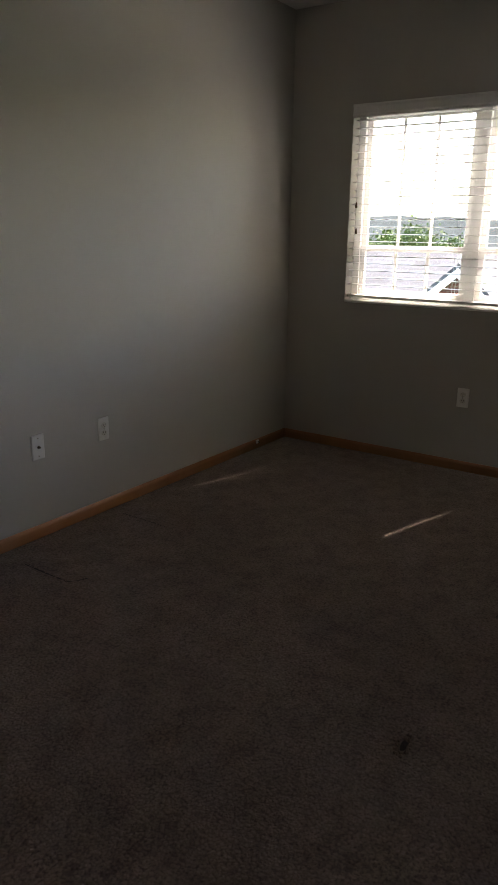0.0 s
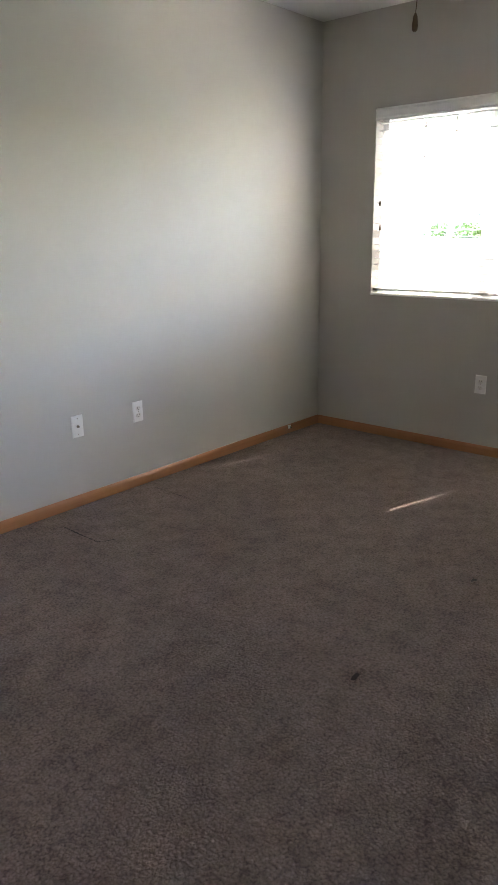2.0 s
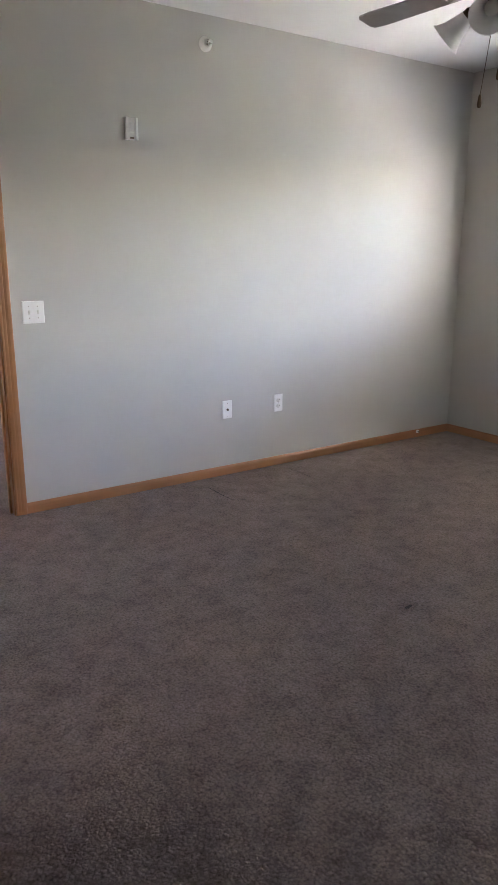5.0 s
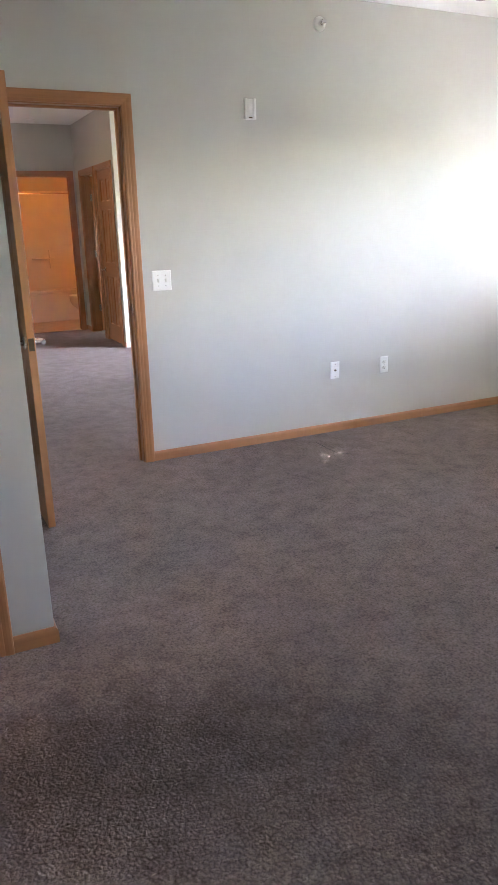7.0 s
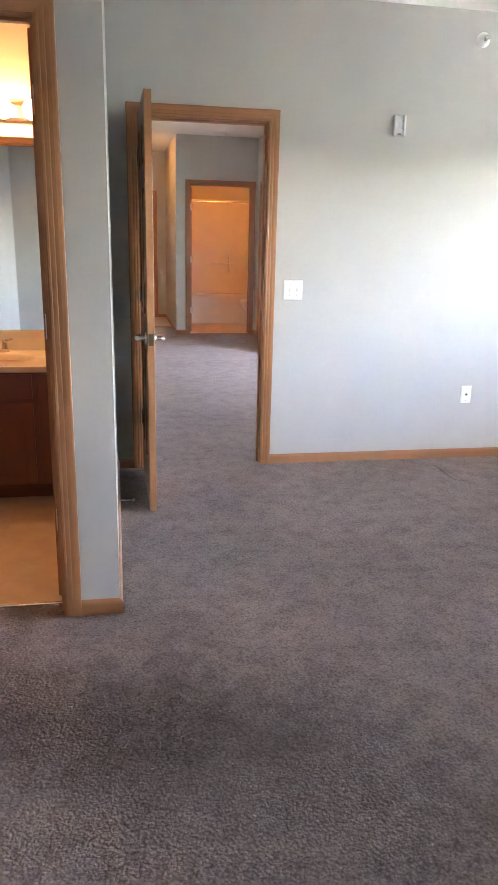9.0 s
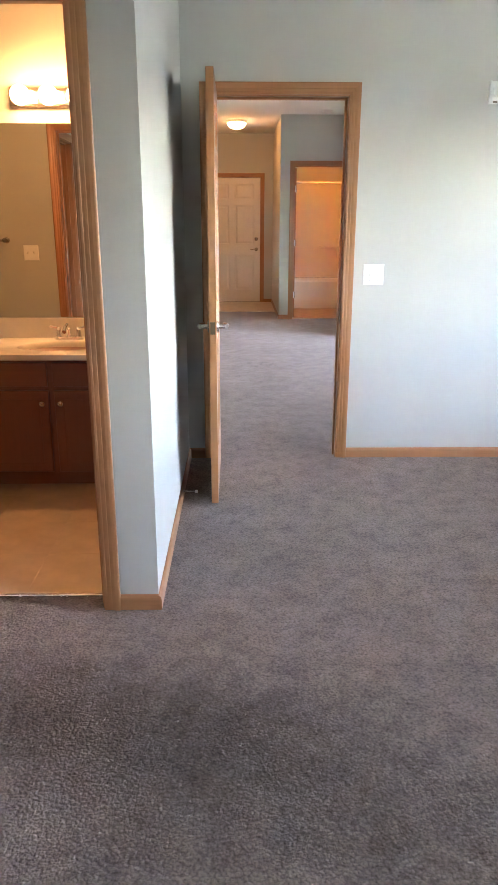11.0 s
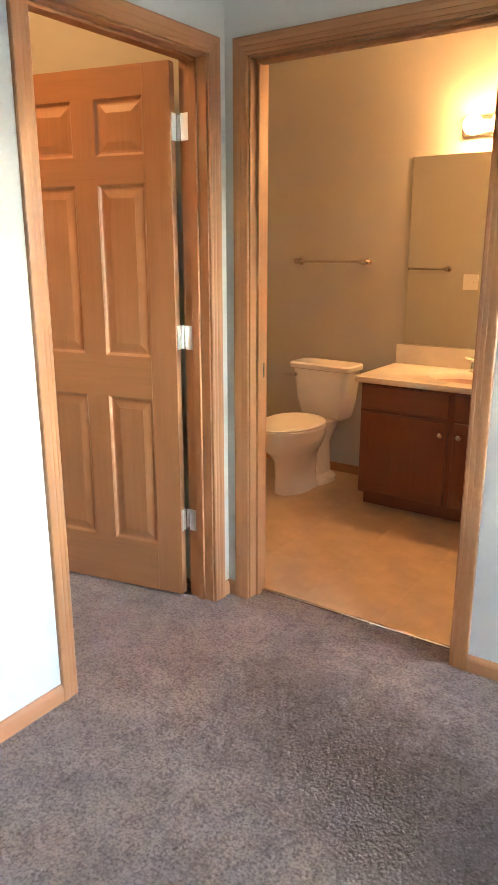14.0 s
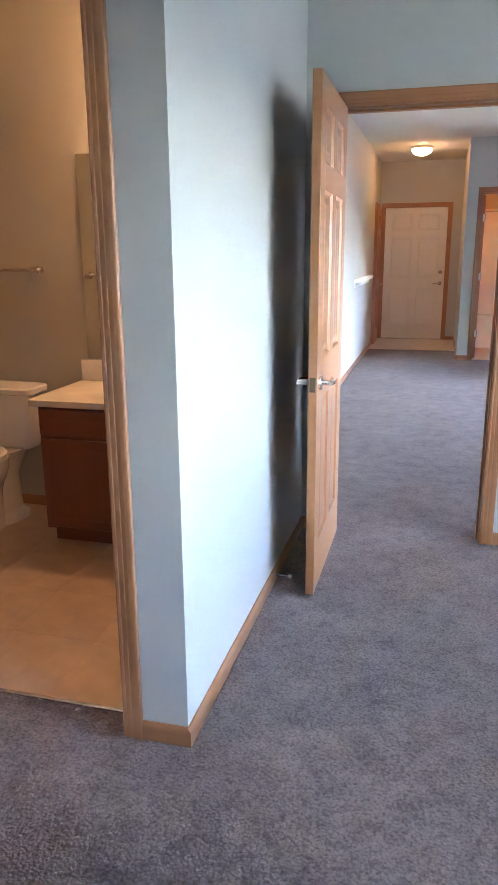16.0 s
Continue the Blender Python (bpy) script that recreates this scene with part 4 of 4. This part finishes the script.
def toilet(m, label):
    """Two-piece toilet; its back wall at y=0, the bowl reaches to -y."""
    t = thing("toilet", label, "toilet", m)
    part("bowl", loft([oval(0, -0.46, 0.098, 0.16, 0.20, 0.0), oval(0, -0.46, 0.096, 0.158, 0.20, 0.03), oval(0, -0.46, 0.092, 0.154, 0.19, 0.10), oval(0, -0.46, 0.098, 0.166, 0.19, 0.20),
                       oval(0, -0.47, 0.122, 0.20, 0.20, 0.25), oval(0, -0.48, 0.152, 0.235, 0.21, 0.285), oval(0, -0.48, 0.170, 0.255, 0.22, 0.33), oval(0, -0.48, 0.174, 0.262, 0.23, 0.36), oval(0, -0.48, 0.176, 0.264, 0.23, 0.395)]), PORCELAIN, t, "", True)
    part("pedestal_foot", loft([oval(0, -0.22, 0.115, 0.15, 0.12, 0.0, 20, 0.7), oval(0, -0.22, 0.112, 0.148, 0.12, 0.03, 20, 0.7), oval(0, -0.23, 0.075, 0.14, 0.11, 0.06, 20, 0.7),
                                oval(0, -0.23, 0.065, 0.14, 0.11, 0.25, 20, 0.7), oval(0, -0.19, 0.11, 0.17, 0.10, 0.37, 20, 0.7), oval(0, -0.19, 0.12, 0.17, 0.10, 0.395, 20, 0.7)]), PORCELAIN, t, "", True)
    for s in (-1, 1):
        part("bolt_cap", lathe([(0.016, 0.028), (0.015, 0.04), (0.008, 0.048)], 14, Matrix.Translation((s * 0.095, -0.26, 0))), PORCELAIN, t, "", True)
    part("seat", loft([oval(0, -0.485, 0.178, 0.270, 0.205, z, 28, 0.92) for z in (0.397, 0.412)]), WHITE, t, "white toilet seat", True)
    part("seat_lid", loft([oval(0, -0.485, 0.176, 0.267, 0.205, 0.414, 28, 0.92), oval(0, -0.485, 0.178, 0.270, 0.207, 0.424, 28, 0.92), oval(0, -0.485, 0.164, 0.256, 0.195, 0.436, 28, 0.92)]), WHITE, t, "closed white seat lid", True)

    def tk(wd, dp, z, r=0.04):
        y0, y1 = -0.03 - dp, -0.03
        pts = []
        for cx, cy, a0 in ((wd - r, y1 - r, 0), (-wd + r, y1 - r, 90), (-wd + r, y0 + r, 180), (wd - r, y0 + r, 270)):
            for q in range(5):
                a = radians(a0 + 22.5 * q)
                pts.append((cx + r * math.cos(a), cy + r * math.sin(a), z))
        return pts
    part("tank", loft([tk(0.140, 0.15, 0.385), tk(0.155, 0.165, 0.41), tk(0.175, 0.18, 0.50), tk(0.198, 0.19, 0.69)]), PORCELAIN, t, "", True)
    part("tank_lid", loft([tk(0.201, 0.195, 0.692), tk(0.213, 0.208, 0.697), tk(0.215, 0.210, 0.722), tk(0.207, 0.202, 0.730)]), PORCELAIN, t, "", True)
    h = part("flush_handle", rod((-0.155, -0.225, 0.655), (-0.155, -0.240, 0.655), 0.012, 12), CHROME, t, "chrome flush lever", True)
    part("flush_arm", rod((-0.155, -0.238, 0.655), (-0.235, -0.243, 0.648), 0.006, 10), CHROME, h, "", True)
    v = part("supply_valve", rod((0.245, 0.0, 0.60), (0.245, -0.03, 0.60), 0.012, 12), CHROME, t, "", True)
    return t


toilet(pose(-1.592, BY, 0, 0, 0, -3), "white two-piece toilet with closed lid against the back wall")

VX0, VX1, VF, VT = -1.175, -0.135, -0.545, 0.715
van = thing("vanity_cabinet", "dark cherry bathroom vanity cabinet with drawer front and doors", "vanity cabinet", pose(0, 0, 0))
part("body", box(VX0, VX1, VF + 0.02, BY - 0.002, 0.095, VT, 0.001, 1), CHERRY_Z, van)
part("toe_kick", box(VX0 + 0.004, VX1, VF + 0.075, BY - 0.002, 0.008, 0.0945), CHERRY_X, van)
fx = [(-1.170, -0.675), (-0.650, -0.440), (-0.425, -0.140)]
part("face_frame", box(VX0 + 0.001, VX1, VF + 0.004, VF + 0.0198, 0.0955, VT - 0.001, 0.001, 1), CHERRY_Z, van)


def panel_front(name, x0, x1, z0, z1, mat, fx=0.045):
    def r(i, y):
        return [(x0 + i, y, z0 + i), (x1 - i, y, z0 + i), (x1 - i, y, z1 - i), (x0 + i, y, z1 - i)]
    y = VF
    return part(name, loft([r(0, y + 0.0035), r(0, y - 0.012), r(0.004, y - 0.016), r(fx, y - 0.016), r(fx + 0.004, y - 0.0135), r(fx + 0.03, y - 0.015), r(fx + 0.035, y - 0.015)]), mat, van)


def knob(par, x, z):
    part("knob", lathe([(0.006, 0), (0.006, 0.010), (0.0135, 0.018), (0.0145, 0.022), (0.010, 0.027), (0.003, 0.029)], 18, Matrix.Translation((x, VF - 0.016, z)) @ R90), NICKEL, par, "round nickel knob", True)


part("false_drawer", box(-1.165, -0.685, VF - 0.016, VF + 0.0035, 0.575, 0.700, 0.004), CHERRY_X, van)
d1 = panel_front("cabinet_door", -1.165, -0.685, 0.110, 0.555, CHERRY_Z)
knob(d1, -0.715, 0.488)
d2 = panel_front("cabinet_door", -0.655, -0.420, 0.110, 0.555, CHERRY_Z)
knob(d2, -0.620, 0.488)
part("drawer", box(-0.655, -0.420, VF - 0.016, VF + 0.0035, 0.575, 0.700, 0.004), CHERRY_X, van)
panel_front("cabinet_door", -0.395, -0.145, 0.110, 0.700, CHERRY_Z)

# worktop with an oval basin sunk in it
top = thing("countertop", "cream cultured marble vanity top with an oval sink", "countertop", pose(0, 0, 0))
tx0, tx1, tyf, tyb, tz0, tz1 = VX0 - 0.025, -0.118, VF - 0.035, BY - 0.001, VT + 0.001, 0.748
scx, scy, srx, sry = -0.66, -0.315, 0.235, 0.165
bm = bmesh.new()
n = 48
ring_in, ring_out = [], []
for i in range(n):
    a = 2 * math.pi * (i + 0.5) / n
    c, s = math.cos(a), math.sin(a)
    ring_in.append(bm.verts.new((scx + srx * c, scy + sry * s, tz1)))
    k1 = min((tx1 - scx) / c if c > 0 else (tx0 - scx) / c, (tyb - scy) / s if s > 0 else (tyf - scy) / s)
    ring_out.append(bm.verts.new((scx + k1 * c, scy + k1 * s, tz1)))
for i in range(n):
    j = (i + 1) % n
    a, b = ring_out[i], ring_out[j]
    pts = [ring_in[i], a]
    if abs(a.co.x - b.co.x) > 1e-6 and abs(a.co.y - b.co.y) > 1e-6:
        cx = tx1 if max(a.co.x, b.co.x) > scx + 0.2 else tx0
        cy = tyb if max(a.co.y, b.co.y) > scy + 0.1 else tyf
        v = bm.verts.new((cx, cy, tz1))
        pts.append(v)
    pts += [b, ring_in[j]]
    bm.faces.new(pts)
prev = ring_in
for kx, dz in ((0.97, 0.004), (0.93, 0.02), (0.84, 0.07), (0.62, 0.115), (0.30, 0.13), (0.08, 0.134)):
    cur = [bm.verts.new((scx + srx * kx * math.cos(2 * math.pi * (i + 0.5) / n), scy + sry * kx * math.sin(2 * math.pi * (i + 0.5) / n), tz1 - dz)) for i in range(n)]
    for i in range(n):
        bm.faces.new((prev[i], prev[(i + 1) % n], cur[(i + 1) % n], cur[i]))
    prev = cur
bm.faces.new(prev)
part("slab_top", bm, MARBLE, top, "", True)
part("front_edge", box(tx0, tx1, tyf - 0.004, tyf + 0.012, tz0, tz1 - 0.0005, 0.004), MARBLE, top)
part("side_edge", box(tx0 - 0.002, tx0 + 0.012, tyf + 0.0125, tyb, tz0, tz1 - 0.0005, 0.003), MARBLE, top)
part("backsplash", box(tx0 + 0.002, tx1, tyb - 0.018, tyb, tz1, tz1 + 0.112, 0.004), MARBLE, top)
part("drain", lathe([(0.022, 0), (0.022, 0.003), (0.016, 0.004)], 20, Matrix.Translation((scx, scy, tz1 - 0.134))), CHROME, top, "", True)

fau = thing("faucet", "chrome two-handle faucet on the vanity top", "faucet", pose(scx, -0.105, tz1))
part("base", loft([oval(0, 0, 0.085, 0.026, 0.026, z) for z in (0.0, 0.012, 0.018)]), CHROME, fau, "", True)
sp = [Vector((0, 0, 0.015)), Vector((0, -0.004, 0.06)), Vector((0, -0.03, 0.085)), Vector((0, -0.08, 0.078)), Vector((0, -0.115, 0.058))]
bm = bmesh.new()
for a, b in zip(sp, sp[1:]):
    rod(a, b, 0.0115, 14, bm)
part("spout", bm, CHROME, fau, "", True)
for s in (-1, 1):
    hb = part("handle", lathe([(0.018, 0.014), (0.016, 0.04), (0.012, 0.055), (0.016, 0.062), (0.010, 0.070)], 18, Matrix.Translation((s * 0.055, 0, 0))), CHROME, fau, "", True)
    part("handle_lever", rod((s * 0.055, 0, 0.064), (s * 0.10, -0.012, 0.074), 0.006, 10), CHROME, hb, "", True)

mir = thing("mirror", "frameless bathroom wall mirror above the vanity", "mirror", pose(0, 0, 0))
part("mirror_plate", box(-1.160, -0.15, BY - 0.006, BY - 0.001, 0.864, 1.888, 0.001, 1), MIRROR, mir)


def towel_bar(m, w, label):
    t = thing("towel_bar", label, "towel bar", m, "towel bars")
    for x in (-w / 2, w / 2):
        part("post", lathe([(0.024, 0), (0.024, 0.006), (0.015, 0.012), (0.012, 0.05), (0.016, 0.056), (0.016, 0.070)], 20, Matrix.Translation((x, 0, 0)) @ R90, 1, 1), NICKEL, t, "", True)
    part("bar", rod((-w / 2, -0.060, 0), (w / 2, -0.060, 0), 0.0085, 14), NICKEL, t, "", True)


towel_bar(pose(-1.638, BY, 1.327), 0.455, "brushed nickel towel bar above the toilet")
towel_bar(pose(-1.72, -1.667, 1.245, 0, 0, 180), 0.455, "brushed nickel towel bar beside the bathroom door")
bsw = plate("light_switch", "white bathroom switch plate beside the door", "light switch", 0.117, 0.116, pose(-1.31, -1.667, 1.15, 0, 0, 180))
for x in (-0.023, 0.023):
    part("toggle", box(x - 0.0045, x + 0.0045, -0.014, -0.006, -0.006, 0.010, 0.002), IVORY, bsw)


def light_bar(m, nb, label, lit=BULB):
    t = thing("vanity_light", label, "vanity light", m)
    w = 0.145 * nb
    part("back_bar", loft([[(-w / 2, y, -z), (w / 2, y, -z), (w / 2, y, z), (-w / 2, y, z)] for y, z in ((0, 0.052), (-0.022, 0.052), (-0.030, 0.044), (-0.034, 0.030))]), NICKEL, t)
    for i in range(nb):
        x = (i - (nb - 1) / 2) * 0.145
        cup = part("socket", lathe([(0.030, 0.030), (0.026, 0.044), (0.020, 0.050)], 18, Matrix.Translation((x, 0, 0)) @ R90), NICKEL, t, "", True)
        prof = [(0.018, 0.046)] + [(0.049 * math.sin(radians(a)), 0.095 - 0.049 * math.cos(radians(a))) for a in range(25, 180, 14)] + [(0.004, 0.144)]
        part("globe_bulb", lathe(prof, 22, Matrix.Translation((x, 0, 0)) @ R90), lit, cup, "lit warm globe bulb", True)


light_bar(pose(-0.60, BY, 2.010), 4, "nickel vanity light bar with lit globe bulbs above the mirror")
chk = thing("closet_light", "lit dome light on the closet ceiling", "ceiling light", pose(-2.0, -2.75, H))


def dome(t, lit):
    part("pan", lathe([(0.15, 0), (0.15, -0.025), (0.135, -0.035)], 30), NICKEL, t, "", True)
    part("diffuser", lathe([(0.134, -0.030)] + [(0.134 * math.cos(radians(a)), -0.032 - 0.085 * math.sin(radians(a))) for a in range(10, 90, 13)] + [(0.006, -0.117)], 30), lit, t, "lit frosted dome", True)
    part("finial", lathe([(0.008, -0.116), (0.010, -0.124), (0.004, -0.134)], 12), NICKEL, t, "", True)


dome(chk, DOME_CLOSET)

vent = thing("ceiling_vent", "white ceiling air register with shadowed louvres near the window", "ceiling vent", pose(4.02, -1.11, H))
part("backing", box(-0.062, 0.062, -0.112, 0.112, -0.003, -0.001), DARK, vent, "dark duct opening")
vf = bmesh.new()
for b in ((-0.09, -0.06, -0.14, 0.14), (0.06, 0.09, -0.14, 0.14), (-0.06, 0.06, -0.14, -0.11), (-0.06, 0.06, 0.11, 0.14)):
    add_box(vf, *b, -0.012, 0.0, 0.002, 1)
part("frame", vf, WHITE, vent)
for i in range(7):
    part("slat", box(-0.010, 0.010, -0.11, 0.11, -0.0008, 0.0008), WHITE, vent, m=pose(-0.051 + i * 0.017, 0, -0.010, 0, 38, 0))

# ---- hall and entry ----
hl = thing("ceiling_light", "lit dome light on the entry ceiling", "ceiling light", pose(0.29, 7.05, HH))
dome(hl, DOME)
sd = thing("smoke_detector", "white round smoke detector on the hall ceiling", "smoke detector", pose(1.49, 6.05, HH))
part("base", lathe([(0.065, 0), (0.065, -0.012), (0.060, -0.016)], 28), WHITE, sd, "", True)
part("cover", lathe([(0.055, -0.014), (0.052, -0.030), (0.040, -0.038), (0.010, -0.040)], 28), WHITE, sd, "", True)
ldg = thing("wall_ledge", "white ledge cap on the hall wall", "ledge", pose(0, 0, 0))
part("cap", box(HX, HX + 0.075, 5.2, 6.9, 1.045, 1.085, 0.008), WHITE, ldg)
part("apron", box(HX, HX + 0.02, 5.25, 6.85, 0.99, 1.045, 0.004), WHITE, ldg)
bf = leaf("door_8", "closed oak closet door beside the entry", 0.60, 2.03, pose(HX + 0.024, 7.72, 0.012, 0, 0, 90), OAK_Z, OAK_X, hinges=False)
f8 = thing("door_frame_8", "oak closet door frame beside the entry", "door frame", pose(HX, 7.72, 0, 0, 0, 90), kind="structure")
casing(f8, 0.60, 2.05, None, (OAK_Z, OAK_X))
sil = part("threshold", box(FD[0], FD[1], FW - 0.03, FW + 0.10, 0, 0.020, 0.006), NICKEL)
tagged(sil, "metal entry door threshold", "threshold", kind="structure")
db = thing("deadbolt", "nickel deadbolt on the white entry door", "deadbolt", pose(FD[1] - 0.068, FW + 0.030, 1.08))
part("rose", lathe([(0.030, 0), (0.030, 0.006), (0.020, 0.014)], 20, R90), NICKEL, db, "", True)
part("thumb_turn", box(-0.005, 0.005, -0.030, -0.012, -0.016, 0.016, 0.003), NICKEL, db)

# guest bathroom: tub with surround, rod, toilet
tub = thing("bathtub", "white acrylic bathtub with a wall surround", "bathtub", pose(0, 0, 0))
TY0, TY1, TX0, TX1 = 7.62, 8.40, CX + 0.118, 2.745
part("apron", box(TX0, TX1, TY0, TY0 + 0.05, 0.006, 0.45, 0.012), SURROUND, tub)
part("rim", loft([[(TX0, TY0 - 0.004, z), (TX1, TY0 - 0.004, z), (TX1, TY0 + 0.09, z), (TX0, TY0 + 0.09, z)] for z in (0.452, 0.50)]), SURROUND, tub)
part("basin", box(TX0, TX1, TY0 + 0.0905, TY1, 0.10, 0.16, 0.02), SURROUND, tub)
part("back_panel", box(TX0, TX1, TY1, TY1 + 0.012, 0.10, 2.02, 0.004), SURROUND, tub)
part("side_panel", box(TX0 - 0.002, TX0 + 0.010, TY0, TY1 - 0.001, 0.50, 2.02, 0.004), SURROUND, tub)
part("side_panel", box(TX1 - 0.010, TX1 + 0.002, TY0, TY1 - 0.001, 0.50, 2.02, 0.004), SURROUND, tub)
part("soap_shelf", box(1.70, 2.05, TY1 - 0.07, TY1 - 0.001, 0.955, 0.97, 0.006), SURROUND, tub)
part("grab_bar", rod((1.98, TY1 - 0.05, 0.80), (1.98, TY1 - 0.05, 1.10), 0.012, 10), SURROUND, tub, "", True)
cr = thing("curtain_rod", "chrome shower curtain rod over the tub", "curtain rod", pose(0, 0, 0))
part("rod", rod((TX0 + 0.011, TY0 + 0.03, 1.95), (TX1 - 0.011, TY0 + 0.03, 1.95), 0.0125, 14), CHROME, cr, "", True)
part("flange", rod((TX0 - 0.002, TY0 + 0.03, 1.95), (TX0 + 0.012, TY0 + 0.03, 1.95), 0.03, 16), CHROME, cr, "", True)
toilet(pose(2.75, 7.18, 0.006, 0, 0, -90), "white toilet beside the tub in the guest bathroom")
light_bar(pose(1.8, HBY + 0.115, 2.35, 0, 0, 180), 3, "lit vanity light bar inside the guest bathroom", BULB_GUEST)


# ---- wear in the carpet ----
SEAM = speckled("carpet_backing", (0.055, 0.045, 0.038), 1.0, 200, 0.6, 0.3)


def slit(name, label, pts, width):
    """A cut in the pile: a dark groove with frayed lips."""
    rnd = random.Random(pts[0][0])
    t = thing(name, label, "carpet damage", pose(0, 0, 0))
    bm = bmesh.new()
    lips = bmesh.new()
    for (x0, y0), (x1, y1) in zip(pts, pts[1:]):
        d = Vector((x1 - x0, y1 - y0, 0))
        nrm = Vector((-d.y, d.x, 0)).normalized()
        nseg = max(2, int(d.length / 0.012))
        prev = None
        for i in range(nseg + 1):
            c = Vector((x0, y0, 0)) + d * i / nseg
            wv = width * rnd.uniform(0.15, 1.0)
            off = nrm * rnd.uniform(-0.002, 0.002)
            a, b = bm.verts.new(c + off + nrm * wv + Vector((0, 0, 0.0012))), bm.verts.new(c + off - nrm * wv + Vector((0, 0, 0.0012)))
            if prev:
                bm.faces.new((prev[0], a, b, prev[1]))
            prev = (a, b)
            for s in (-1, 1):
                p = c + nrm * s * (width + rnd.uniform(0.001, 0.005))
                bmesh.ops.create_icosphere(lips, subdivisions=1, radius=rnd.uniform(0.002, 0.0045), matrix=Matrix.Translation(p + Vector((0, 0, 0.001))))
    part("groove", bm, SEAM, t)
    part("frayed_edge", lips, CARPET, t)


slit("carpet_cut", "cut in the taupe carpet near the wall", [(2.035, -0.17), (2.030, -0.30), (2.030, -0.445), (2.060, -0.475), (2.105, -0.490)], 0.006)
slit("carpet_cut", "faint seam cut in the taupe carpet", [(2.70, -0.11), (2.70, -0.25), (2.695, -0.40)], 0.003)


def worn_hole(label, x, y, w, h):
    """A ragged hole: dark backing in a ring of crushed tufts."""
    rnd = random.Random(x)
    t = thing("carpet_hole", label, "carpet damage", pose(x, y, 0))
    bm = bmesh.new()
    n = 18
    vs = [bm.verts.new((w * math.cos(2 * math.pi * i / n) * rnd.uniform(0.55, 1.0), h * math.sin(2 * math.pi * i / n) * rnd.uniform(0.5, 1.0), 0.0015)) for i in range(n)]
    bm.faces.new(vs)
    part("backing", bm, SEAM, t)
    tufts = bmesh.new()
    for i in range(46):
        a = rnd.uniform(0, 2 * math.pi)
        k = rnd.uniform(0.75, 1.5)
        m = Matrix.Translation((w * k * math.cos(a), h * k * math.sin(a), 0.002)) @ Matrix.Diagonal((1, rnd.uniform(0.6, 1.4), rnd.uniform(0.8, 1.6), 1))
        bmesh.ops.create_icosphere(tufts, subdivisions=1, radius=rnd.uniform(0.003, 0.006), matrix=m)
    part("crushed_rim", tufts, CARPET, t)


worn_hole("small dark ragged hole worn in the taupe carpet", 1.915, -1.955, 0.034, 0.016)
worn_hole("small dark ragged hole worn in the taupe carpet", 2.785, -1.970, 0.030, 0.014)
